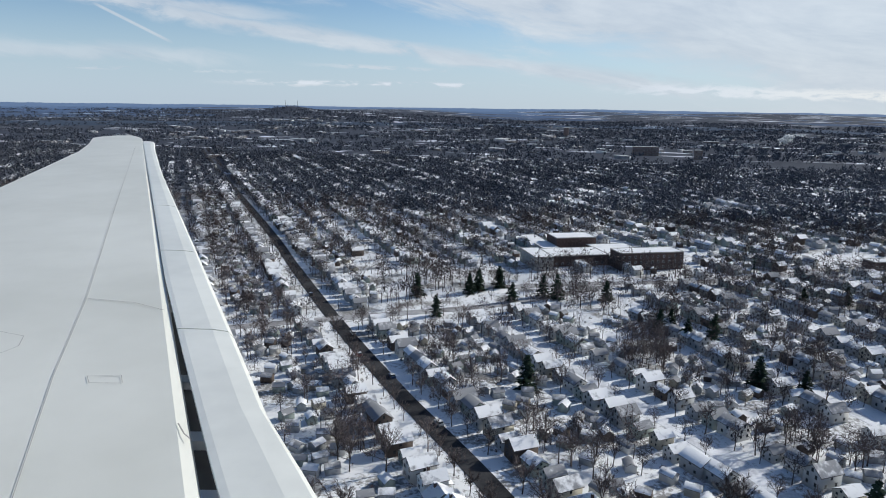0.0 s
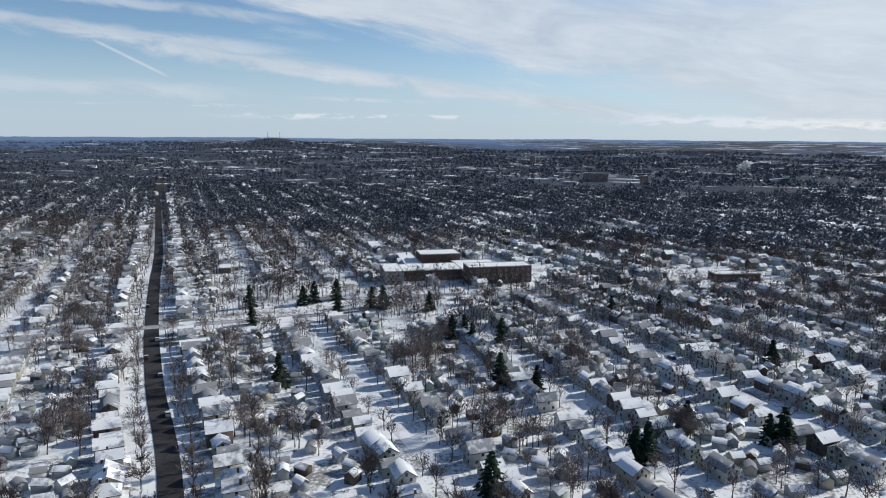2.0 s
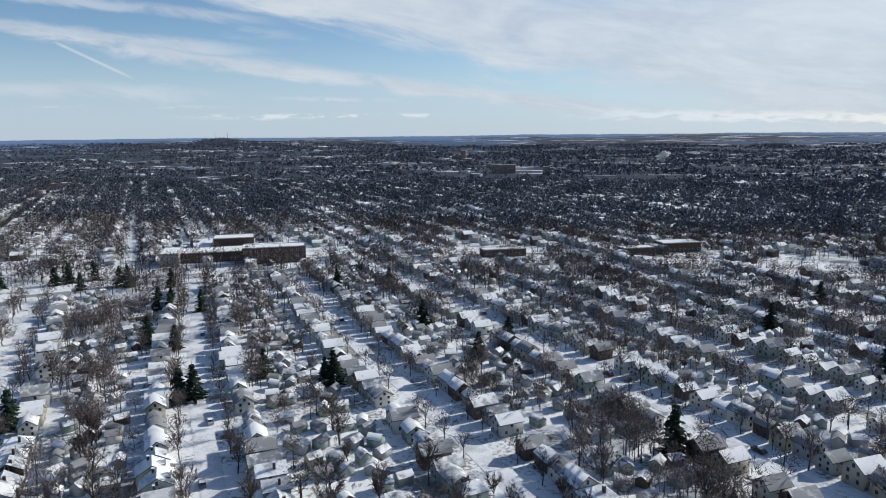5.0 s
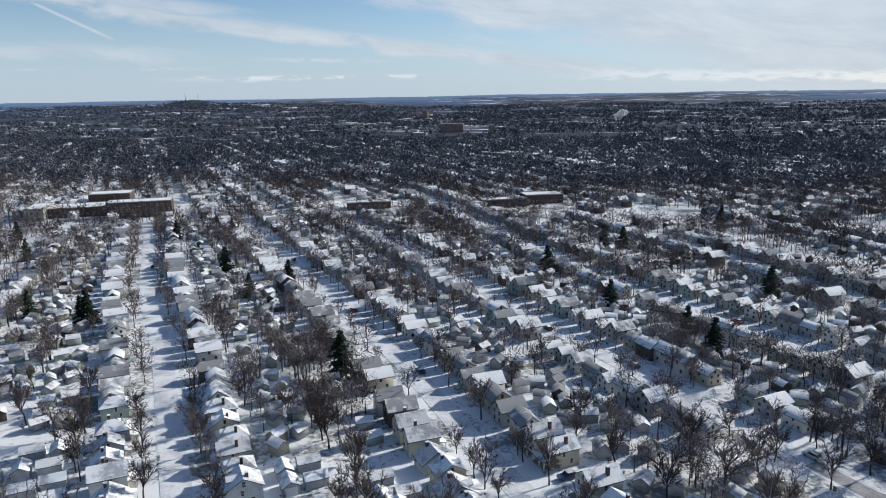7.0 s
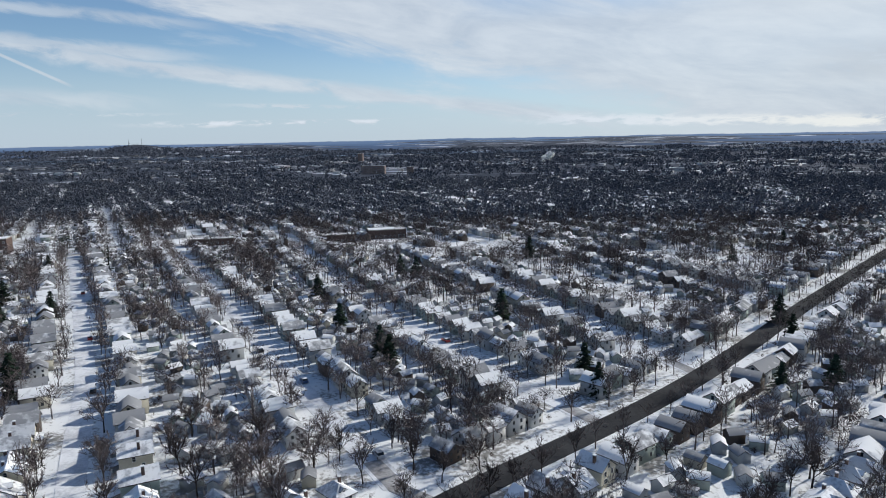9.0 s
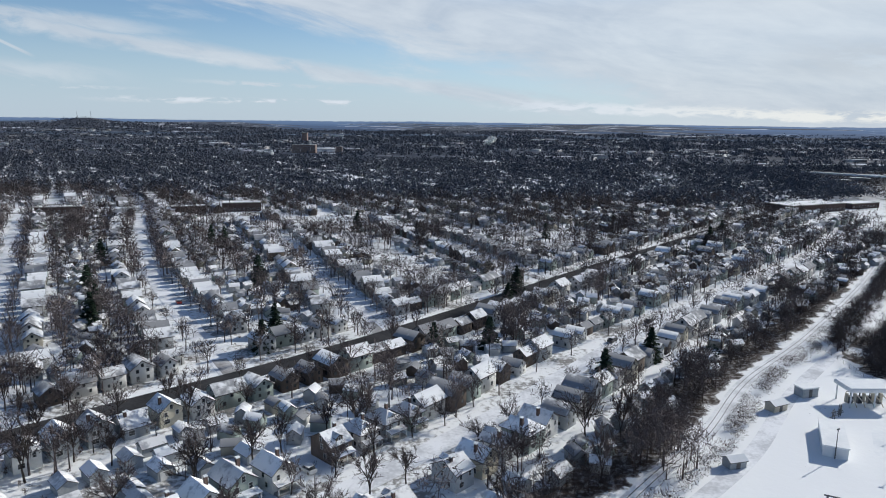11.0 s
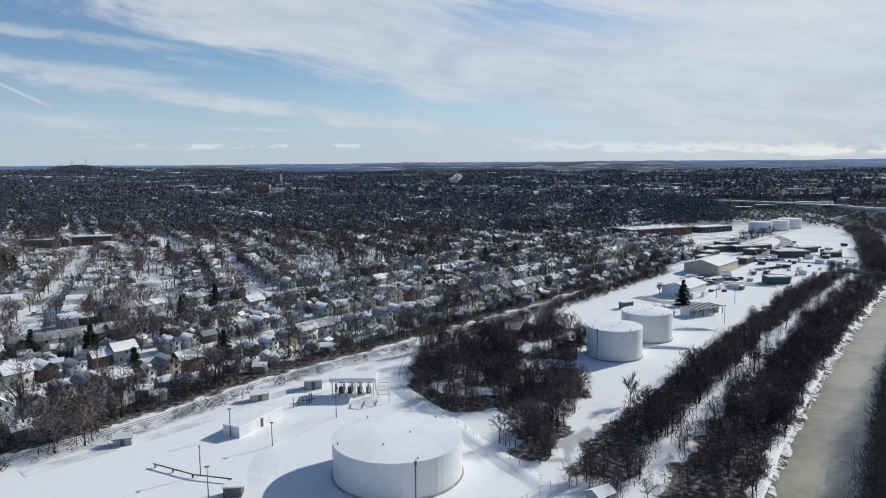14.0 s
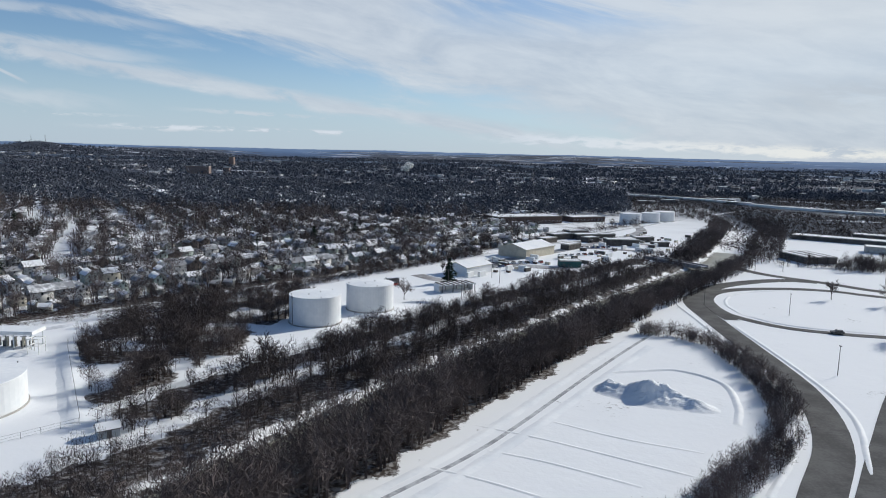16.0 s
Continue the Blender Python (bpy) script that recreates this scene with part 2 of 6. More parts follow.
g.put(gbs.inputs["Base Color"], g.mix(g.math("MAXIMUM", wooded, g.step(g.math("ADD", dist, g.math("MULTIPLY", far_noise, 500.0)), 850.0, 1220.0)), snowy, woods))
gk = g.add("Bump")
gk.inputs["Strength"].default_value, gk.inputs["Distance"].default_value = 0.5, 0.12
g.put(gk.inputs["Height"], g.math("ADD", g.math("MULTIPLY", tufts, 0.35), g.math("MULTIPLY", patch, 3.5)))
g.put(gbs.inputs["Normal"], gk.outputs[0])


# ---- mesh helpers ----
class Build:
    """Collects boxes and prisms into one mesh."""

    def __init__(self):
        self.v, self.f, self.m = [], [], []

    def poly(self, verts, faces, mat=0):
        n = len(self.v)
        self.v += [tuple(p) for p in verts]
        self.f += [tuple(n + i for i in q) for q in faces]
        self.m += [mat] * len(faces) if isinstance(mat, int) else list(mat)
        return self

    def box(self, x0, x1, y0, y1, z0, z1, mat=0, top=None):
        v = [(x0, y0, z0), (x1, y0, z0), (x1, y1, z0), (x0, y1, z0), (x0, y0, z1), (x1, y0, z1), (x1, y1, z1), (x0, y1, z1)]
        f = [(3, 2, 1, 0), (4, 5, 6, 7), (0, 1, 5, 4), (1, 2, 6, 5), (2, 3, 7, 6), (3, 0, 4, 7)]
        return self.poly(v, f, [mat, mat if top is None else top, mat, mat, mat, mat])

    def section(self, pts, a0, a1, axis="y", mat=0, mats=None):
        """A polygon in the plane across the axis, pushed along it."""
        n = len(pts)
        put = (lambda p, a: (p[0], a, p[1])) if axis == "y" else (lambda p, a: (a, p[0], p[1]))
        v = [put(p, a0) for p in pts] + [put(p, a1) for p in pts]
        sides = [(i, (i + 1) % n, n + (i + 1) % n, n + i) for i in range(n)]
        return self.poly(v, [tuple(range(n))[::-1], tuple(range(n, 2 * n))] + sides, ([mat, mat] + (mats or [mat] * n)))

    def tube(self, p, q, r0, r1, n=6, mat=0, caps=True):
        p, q = Vector(p), Vector(q)
        d = (q - p).normalized()
        a = d.orthogonal().normalized()
        b = d.cross(a)
        v = [c + r * (a * math.cos(2 * math.pi * i / n) + b * math.sin(2 * math.pi * i / n)) for c, r in ((p, r0), (q, r1)) for i in range(n)]
        f = [(i, (i + 1) % n, n + (i + 1) % n, n + i) for i in range(n)]
        if caps:
            f += [tuple(range(n))[::-1], tuple(range(n, 2 * n))]
        return self.poly(v, f, mat)

    def mesh(self, name, *mats):
        me = bpy.data.meshes.new(name)
        me.from_pydata(self.v, [], self.f)
        for m in mats:
            me.materials.append(m)
        if len(mats) > 1:
            me.polygons.foreach_set("material_index", self.m)
        bm = bmesh.new()
        bm.from_mesh(me)
        bmesh.ops.recalc_face_normals(bm, faces=bm.faces)
        bm.to_mesh(me)
        bm.free()
        return me


def part(name, data, parent, label=""):
    ob = new(name, data)
    ob.parent = parent
    return tagged(ob, label)


def thing(name, label, category, m=None, group="", kind="", data=None):
    ob = new(name, data)
    if m is not None:
        ob.matrix_basis = m
    return tagged(ob, label, category, group, kind)


def bulk(name, verts, tris, mat, label, category, kind="stuff"):
    """One big mesh from arrays."""
    me = bpy.data.meshes.new(name)
    me.vertices.add(len(verts))
    me.vertices.foreach_set("co", np.ascontiguousarray(verts, np.float32).ravel())
    me.loops.add(tris.size)
    me.loops.foreach_set("vertex_index", np.ascontiguousarray(tris, np.int32).ravel())
    me.polygons.add(len(tris))
    k = tris.shape[1]
    me.polygons.foreach_set("loop_start", np.arange(0, tris.size, k, dtype=np.int32))
    me.update(calc_edges=True)
    me.validate()
    me.materials.append(mat)
    return tagged(new(name, me), label, category, "", kind)


def spread(proto, pos, size, turn, tall=None):
    """Copies of a (verts, tris) pair at the places, as one pair of arrays."""
    v, t = proto
    c, s = np.cos(turn)[:, None], np.sin(turn)[:, None]
    size = np.asarray(size)[:, None]
    high = size if tall is None else np.asarray(tall)[:, None]
    x = (v[None, :, 0] * c - v[None, :, 1] * s) * size + pos[:, 0:1]
    y = (v[None, :, 0] * s + v[None, :, 1] * c) * size + pos[:, 1:2]
    z = v[None, :, 2] * high + pos[:, 2:3]
    out = np.stack([x, y, z], 2).reshape(-1, 3)
    tris = (t[None] + (np.arange(len(pos)) * len(v))[:, None, None]).reshape(-1, t.shape[1])
    return out, tris


def joined(pairs):
    vs, ts, n = [], [], 0
    for v, t in pairs:
        vs.append(v), ts.append(t + n)
        n += len(v)
    return np.concatenate(vs), np.concatenate(ts)


# ---- plan: streets, canal, railway ----
def curve(pts, step=4.0):
    """A smooth line through the points."""
    p = np.array(pts, float)
    p = np.concatenate([[2 * p[0] - p[1]], p, [2 * p[-1] - p[-2]]])
    out = []
    for i in range(1, len(p) - 2):
        n = max(2, int(np.linalg.norm(p[i + 1] - p[i]) / step))
        u = np.linspace(0, 1, n, endpoint=False)[:, None]
        a, b, c, d = p[i - 1], p[i], p[i + 1], p[i + 2]
        out.append(0.5 * (2 * b + (c - a) * u + (2 * a - 5 * b + 4 * c - d) * u ** 2 + (3 * b - a - 3 * c + d) * u ** 3))
    return np.concatenate(out + [p[-2:-1]])


AVENUE = curve([(25, 50), (-27, 123), (-66, 171), (-110, 229), (-165, 306), (-235, 406), (-481, 744), (-700, 1050)])
CROSSROAD = curve([(275, 50), (321, 109), (361, 155), (391, 195), (441, 268), (562, 439), (640, 550)])
LANES = [
    curve([(-43, 50), (-96, 123), (-180, 235), (-250, 330)]),
    curve([(-112, 50), (-165, 123), (-250, 240)]),
    curve([(-180, 50), (-240, 130)]),
    curve([(95, 50), (40, 131), (18, 160), (-12, 199), (-56, 256)]),
    curve([(155, 52), (101, 130), (66, 184), (30, 245), (0, 290), (-8, 312)]),
    curve([(220, 55), (184, 108), (148, 161), (113, 208), (70, 275), (30, 335)]),
    curve([(285, 55), (246, 113), (217, 159), (175, 218), (106, 312), (70, 362)]),
    curve([(310, 112), (272, 165), (218, 244), (136, 362), (118, 390)]),
    curve([(349, 143), (309, 197), (267, 259), (215, 350), (186, 405)]),
    curve([(377, 178), (339, 252), (300, 325), (255, 405)]),
    curve([(427, 250), (392, 310), (350, 385)]),
    curve([(350, 50), (403, 119), (426, 154), (458, 202), (506, 263), (564, 338), (600, 395)]),
]
CROSS = [
    curve([(-185, 180), (-110, 229), (-81, 247), (-50, 268), (-8, 312)]),
    curve([(-62, 292), (-12, 316), (38, 336), (83, 366), (126, 398), (190, 408), (250, 405)]),
]
RAIL = curve([(395, 45), (432, 101), (449, 124), (466, 153), (494, 189), (540, 255), (582, 319), (632, 386), (690, 470), (760, 575), (850, 700)])
CANAL = curve([(450, -110), (505, -20), (540, 48), (566, 94), (585, 130), (622, 193), (667, 264), (706, 326), (742, 405), (780, 500), (800, 620)])
ROADS = [AVENUE, CROSSROAD] + LANES + CROSS


def x_of(line, y):
    return np.interp(y, line[:, 1], line[:, 0]) if line[0, 1] < line[-1, 1] else np.interp(y, line[::-1, 1], line[::-1, 0])


def gap(line, p):
    """Distance from each place to the line."""
    p = np.atleast_2d(p)[:, :2]
    a, d = line[:-1], np.diff(line, axis=0)
    rel = p[:, None] - a
    u = np.clip((rel * d).sum(2) / (d * d).sum(1), 0, 1)
    return np.linalg.norm(rel - u[:, :, None] * d, axis=2).min(axis=1)


def height(x, y):
    """The lie of the land: flat town, sunken canal, hills along the horizon."""
    x, y = np.asarray(x, float), np.asarray(y, float)
    shape = x.shape
    x, y = x.ravel(), y.ravel()
    near = (x > 430) & (x < 830) & (y > -120) & (y < 640)
    z = np.zeros_like(x)
    if near.any():
        d = gap(CANAL, np.stack([x[near], y[near]], 1))
        u = np.clip((d - 4.0) / 5.0, 0, 1)
        z[near] = -2.6 * (1 - u * u * (3 - 2 * u))
    r = np.hypot(x - 320, y)
    u = np.clip((r - 1500) / 3100, 0, 1)
    swell = 0.5 + 0.5 * np.sin(x * 0.0019 + 1.3) * np.cos(y * 0.0023 - x * 0.0007) + 0.25 * np.sin(x * 0.0051 + y * 0.002)
    z = z + u * u * (3 - 2 * u) * (34 + 16 * swell) * np.clip((r - 1300) / 3300, 0, 1)
    for hx, hy, hh, hw in ((-1571, 3144, 25, 120), (-1400, 3000, 12, 420), (-1150, 3100, 10, 500), (500, 4300, 14, 900)):
        z = z + hh * np.exp(-(((x - hx) / hw) ** 2 + ((y - hy) / (hw * 1.2)) ** 2))
    return z.reshape(shape)


def lines(*runs):
    return np.unique(np.concatenate([np.arange(a, b, s) for a, b, s in runs]))


gx = lines((-4900, -1900, 170), (-1900, -1250, 30), (-1250, 450, 50), (450, 830, 4.5), (830, 1500, 50), (1500, 5600, 170))
gy = lines((-4900, -200, 235), (-120, 640, 5.0), (640, 1500, 40), (1500, 2900, 70), (2900, 3400, 26), (3400, 4950, 70))
xx, yy = np.meshgrid(gx, gy, indexing="ij")
gv = np.stack([xx, yy, height(xx, yy)], 2).reshape(-1, 3)
ii, jj = np.meshgrid(np.arange(len(gx) - 1), np.arange(len(gy) - 1), indexing="ij")
a = (ii * len(gy) + jj).ravel()
gq = np.stack([a, a + len(gy), a + len(gy) + 1, a + 1], 1)
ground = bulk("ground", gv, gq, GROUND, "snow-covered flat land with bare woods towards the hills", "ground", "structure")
ground.data.polygons.foreach_set("use_smooth", np.ones(len(gq), bool))


def ribbon(name, line, half, z, mat, label, category="road", sides=None, thick=0.12):
    """A road of even width along a line, with a low edge."""
    d = np.gradient(line, axis=0)
    d /= np.linalg.norm(d, axis=1)[:, None]
    nrm = np.stack([-d[:, 1], d[:, 0]], 1)
    b = Build()
    L, R = line + nrm * half, line - nrm * half
    n = len(line)
    zz = [z] * n if np.isscalar(z) else z
    v = [(*L[i], zz[i]) for i in range(n)] + [(*R[i], zz[i]) for i in range(n)]
    v += [(*L[i], zz[i] - thick) for i in range(n)] + [(*R[i], zz[i] - thick) for i in range(n)]
    f = []
    for i in range(n - 1):
        f += [(i, n + i, n + i + 1, i + 1), (i, i + 1, 2 * n + i + 1, 2 * n + i), (n + i, 3 * n + i, 3 * n + i + 1, n + i + 1)]
    b.poly(v, f)
    return thing(name, label, category, kind="structure", data=b.mesh(name, mat))


ribbon("road", AVENUE, 2.75, 0.13, ASPHALT, "bare wet asphalt avenue between snowy verges")
ribbon("road", CROSSROAD, 3.15, 0.12, ASPHALT, "bare wet asphalt road between snowy verges")
for k, line in enumerate(LANES):
    ribbon("road", line, 2.6, 0.045 + 0.003 * k, TRACKED, "residential street under tracked packed snow")
for k, line in enumerate(LANES[7:11]):
    mouth = np.vstack([CROSSROAD[np.argmin(np.linalg.norm(CROSSROAD - line[0], axis=1))], line[:4]])
    ribbon("road", mouth, 1.8, 0.085 + 0.004 * k, SLUSH, "slushy grey mouth of a side street", thick=0.08)
for k, line in enumerate(CROSS):
    ribbon("road", line, 2.8, 0.145 + 0.005 * k, SLUSH, "cross street under grey packed slush")
water_line = CANAL[(CANAL[:, 1] > -100) & (CANAL[:, 1] < 376)]
ribbon("water", water_line, 6.8, -1.35, WATER, "murky grey-brown frozen canal between wooded banks", "canal", thick=0.3)


# ---- trees ----
def bare_tree(seed, limbs=6, subs=5, ends=4, twigs=6, wide=0.5, sliver=0.005, n=4, low=0.2):
    """A bare broad-leaved tree one metre tall per unit of 1: wood and twigs as (verts, tris)."""
    r = np.random.default_rng(seed)
    wv, wt, tv, tt = [], [], [], []
    count = [0, 0]

    def stick(p, q, r0, r1, k=n):
        d = q - p
        d = d / np.linalg.norm(d)
        a = np.cross(d, (0.3, 0.9, 0.2))
        a /= np.linalg.norm(a)
        c = np.cross(d, a)
        ang = np.arange(k) * 2 * np.pi / k
        ring = np.cos(ang)[:, None] * a + np.sin(ang)[:, None] * c
        wv.append(np.concatenate([p + ring * r0, q + ring * r1]))
        i = np.arange(k)
        j = (i + 1) % k
        wt.append(count[0] + np.concatenate([np.stack([i, j, k + j], 1), np.stack([i, k + j, k + i], 1)]))
        count[0] += 2 * k

    def slip(p, d, length, width):
        side = np.cross(d, r.normal(size=3))
        side *= width * 0.5 / np.linalg.norm(side)
        tv.append(np.array([p - side, p + side, p + d * length]))
        tt.append(count[1] + np.array([[0, 1, 2]]))
        count[1] += 3

    def unit(v):
        return v / np.linalg.norm(v)

    top = np.array([r.normal() * 0.015, r.normal() * 0.015, r.uniform(low, low + 0.1)])
    stick(np.zeros(3), top, 0.020, 0.015, n + 1)
    tip = top + np.array([r.normal() * 0.05, r.normal() * 0.05, r.uniform(0.35, 0.5)])
    stick(top, tip, 0.013, 0.004)
    spread_by = 0.35 + 0.5 * wide
    for i in range(limbs):
        a = 2 * np.pi * (i + r.uniform(-0.35, 0.35)) / limbs
        lean = r.uniform(0.25, 1.0) * spread_by * 1.35
        start = top + (tip - top) * r.uniform(-0.05, 0.55)
        d = np.array([np.cos(a) * np.sin(lean), np.sin(a) * np.sin(lean), np.cos(lean)])
        end = start + d * r.uniform(0.30, 0.50)
        stick(start, end, 0.010, 0.004)
        for _ in range(subs):
            s = start + (end - start) * r.uniform(0.2, 1.0)
            d2 = unit(d + r.normal(size=3) * 0.5 + (0, 0, 0.3))
            e = s + d2 * r.uniform(0.12, 0.26)
            stick(s, e, 0.0045, 0.002, 3)
            for _ in range(ends):
                s2 = s + (e - s) * r.uniform(0.15, 1.0)
                d3 = unit(d2 + r.normal(size=3) * 0.55 + (0, 0, 0.25))
                ln = r.uniform(0.09, 0.18)
                slip(s2, d3, ln, sliver * 1.3)
                for _ in range(twigs):
                    slip(s2 + d3 * ln * r.uniform(0.1, 0.9), unit(d3 + r.normal(size=3) * 0.6 + (0, 0, 0.1)), r.uniform(0.05, 0.13), sliver)
    return (np.concatenate(wv), np.concatenate(wt)), (np.concatenate(tv), np.concatenate(tt))


def conifer(seed, tiers=13, arms=15, slips=6):
    """A spruce one metre tall per unit of 1: trunk and drooping boughs as (verts, tris)."""
    r = np.random.default_rng(seed)
    tv, tt, n = [], [], 0
    k = np.arange(5) * 2 * np.pi / 5
    ring = np.stack([np.cos(k), np.sin(k), 0 * k], 1)
    trunk_v = np.concatenate([ring * 0.022, ring * 0.004 + (0, 0, 0.97)])
    i = np.arange(5)
    j = (i + 1) % 5
    trunk_t = np.concatenate([np.stack([i, j, 5 + j], 1), np.stack([i, 5 + j, 5 + i], 1)])
    for t in range(tiers):
        f = t / tiers
        z = 0.07 + 0.88 * f ** 0.9
        reach = 0.30 * (1 - f) ** 0.8 + 0.02
        for m in range(max(4, int(arms * (1 - 0.5 * f)))):
            a = r.uniform(0, 2 * np.pi)
            d = np.array([np.cos(a), np.sin(a), 0])
            s = np.array([-np.sin(a), np.cos(a), 0])
            ln = reach * r.uniform(0.6, 1.15)
            for _ in range(slips):
                u = r.uniform(0.15, 0.9)
                p = d * ln * u + (0, 0, z - 0.12 * ln * u + r.normal() * 0.008)
                wd = 0.058 * (1.15 - u) * r.uniform(0.6, 1.4) + 0.012
                q = p + d * ln * 0.35 - (0, 0, r.uniform(0.01, 0.05))
                tv.append(np.array([p + s * wd, p - s * wd, q, p - (0, 0, 0.035) + d * 0.02]))
                tt.append(n + np.array([[0, 1, 2], [0, 3, 2], [1, 3, 2]]))
                n += 4
    return (trunk_v, trunk_t), (np.concatenate(tv), np.concatenate(tt))


def as_mesh(name, pair, size, mat):
    v, t = pair
    me = bpy.data.meshes.new(name)
    me.from_pydata((v * size).tolist(), [], t.tolist())
    me.materials.append(mat)
    return me


TREE_KINDS = []
for s in range(7):
    wood, crown = bare_tree(100 + s, limbs=6 + s % 3, wide=(0.3, 0.55, 0.8)[s % 3], twigs=7, sliver=0.0090)
    TREE_KINDS.append((as_mesh("trunk", wood, 10.0, BARK), as_mesh("crown", crown, 10.0, TWIG)))
FIR_KINDS = []
for s in range(4):
    wood, crown = conifer(200 + s)
    FIR_KINDS.append((as_mesh("trunk", wood, 9.0, BARK), as_mesh("crown", crown, 9.0, NEEDLE)))


def plant(kind, x, y, size, turn, label, group):
    t = thing("bare_tree" if kind in TREE_KINDS else "spruce_tree", label, "tree", pose(x, y, float(height(x, y)), 0, 0, turn) @ Matrix.Scale(size, 4), group)
    part("trunk", kind[0], t)
    part("crown", kind[1], t)
    return t


# ---- houses ----
def window_mesh(wd, ht):
    b = Build()
    b.box(-wd / 2 - 0.08, wd / 2 + 0.08, -0.05, 0.02, -ht / 2 - 0.08, ht / 2 + 0.08, 0)
    b.box(-wd / 2, wd / 2, -0.062, -0.04, -ht / 2, -0.025, 1)
    b.box(-wd / 2, wd / 2, -0.062, -0.04, 0.025, ht / 2, 1)
    return b.mesh("window", TRIM, GLASS)


WIN = window_mesh(0.72, 1.1)
WIN_WIDE = window_mesh(1.3, 1.1)
DOOR = Build().box(-0.45, 0.45, -0.05, 0.03, 0, 1.75, 0).box(-0.36, 0.36, -0.07, -0.04, 0.9, 1.6, 1).mesh("door", TRIM, GLASS)


def gable(half, eave, ridge, thick=0.2):
    return [(-half, eave), (0, ridge), (half, eave), (half, eave - thick), (0, ridge - thick), (-half, eave - thick)]


def house(style, wall, label):
    """A small two-storey house, its front towards -y, 5.6 m wide and 7.4 m deep."""
    h = thing("house", label, "house", group="houses along the streets")
    W, D = 2.8, 3.7
    E, R = (4.3, 6.5) if style != "bungalow" else (2.7, 5.2)
    b, f = Build(), Build()
    wins = []
    if style == "front_gable":
        b.section([(-W, 0), (W, 0), (W, E), (0, R - 0.25), (-W, E)], -D, D, "y")
        f.section(gable(W + 0.35, E - 0.12, R), -D - 0.35, D + 0.35, "y", 1, [0, 0, 1, 1, 1, 1])
        wins += [(0, -D, 5.0, 0, WIN), (0, D, 5.0, 180, WIN)]
    elif style in ("side_gable", "bungalow"):
        b.section([(-D, 0), (D, 0), (D, E), (0, R - 0.25), (-D, E)], -W, W, "x")
        f.section(gable(D + 0.35, E - 0.12, R), -W - 0.35, W + 0.35, "x", 1, [0, 0, 1, 1, 1, 1])
        wins += [(-W, 0, E + 0.8, -90, WIN), (W, 0, E + 0.8, 90, WIN)]
    else:
        b.box(-W, W, -D, D, 0, E)
        o, q = 0.45, 1.2
        v = [(-W - o, -D - o, E), (W + o, -D - o, E), (W + o, D + o, E), (-W - o, D + o, E), (0, -q, R), (0, q, R)]
        v += [(x, y, E - 0.2) for x, y, _ in v[:4]]
        f.poly(v, [(0, 1, 4), (1, 2, 5, 4), (2, 3, 5), (3, 0, 4, 5), (0, 6, 7, 1), (1, 7, 8, 2), (2, 8, 9, 3), (3, 9, 6, 0), (6, 9, 8, 7)], [0, 0, 0, 0, 1, 1, 1, 1, 1])
    part("wall", b.mesh("wall", WALLS[wall]), h)
    part("roof", f.mesh("roof", ROOF_SNOW, SHINGLE), h, "snow-covered shingle roof")
    if style in ("side_gable", "hip", "bungalow"):
        d = Build()
        z0, y0, y1 = (E + 0.1, -D + 0.7, -0.2)
        d.section([(-0.9, z0), (0.9, z0), (0.9, z0 + 1.0), (0, z0 + 1.6), (-0.9, z0 + 1.0)], y0, y1, "y", 2)
        d.section(gable(1.15, z0 + 1.0, z0 + 1.75, 0.12), y0 - 0.2, y1, "y", 1, [0, 0, 1, 1, 1, 1])
        dorm = part("dormer", d.mesh("dormer", ROOF_SNOW, SHINGLE, WALLS[wall]), h)
        part("window", WIN, dorm).matrix_basis = pose(0, y0, z0 + 0.62) @ Matrix.Scale(0.75, 4)
    p = Build()
    p.section([(-D - 1.9, 2.25), (-D, 2.75), (-D, 2.6), (-D - 1.9, 2.1)], -W + 0.1, W - 0.1, "x", 1, [0, 1, 1, 1])
    part("porch_roof", p.mesh("porch_roof", ROOF_SNOW, SHINGLE), h)
    p = Build().box(-W + 0.2, W - 0.2, -D - 1.75, -D, 0, 0.45)
    part("porch_floor", p.mesh("porch_floor", CONCRETE), h)
    post = Build().box(-0.09, 0.09, -0.09, 0.09, 0.45, 2.2).mesh("post", TRIM)
    for x in (-W + 0.35, 0.3, W - 0.35):
        part("post", post, h).location = (x, -D - 1.6, 0)
    ch = Build().box(-0.32, 0.32, -0.32, 0.32, 0, 2.6).box(-0.38, 0.38, -0.38, 0.38, 2.5, 2.68, 1)
    part("chimney", ch.mesh("chimney", BRICK, SNOW), h, "brick chimney").location = (W * 0.55, 0.8, R - 2.0)
    part("door", DOOR, h).location = (-0.9, -D, 0.45)
    top = E - 1.0
    if style != "bungalow":
        wins += [(-1.4, -D, top, 0, WIN), (1.4, -D, top, 0, WIN), (-1.4, D, top, 180, WIN), (1.4, D, top, 180, WIN)]
        wins += [(s * W, -0.4, top, s * 90, WIN) for s in (-1, 1)]
    wins += [(1.1, -D, 1.5, 0, WIN_WIDE), (1.2, D, 1.5, 180, WIN_WIDE)]
    wins += [(s * W, y, 1.5, s * 90, WIN) for s, y in ((-1, -1.5), (1, 1.6))]
    for x, y, z, a, m in wins:
        part("window", m, h).matrix_basis = pose(x, y, z, 0, 0, a)
    return h


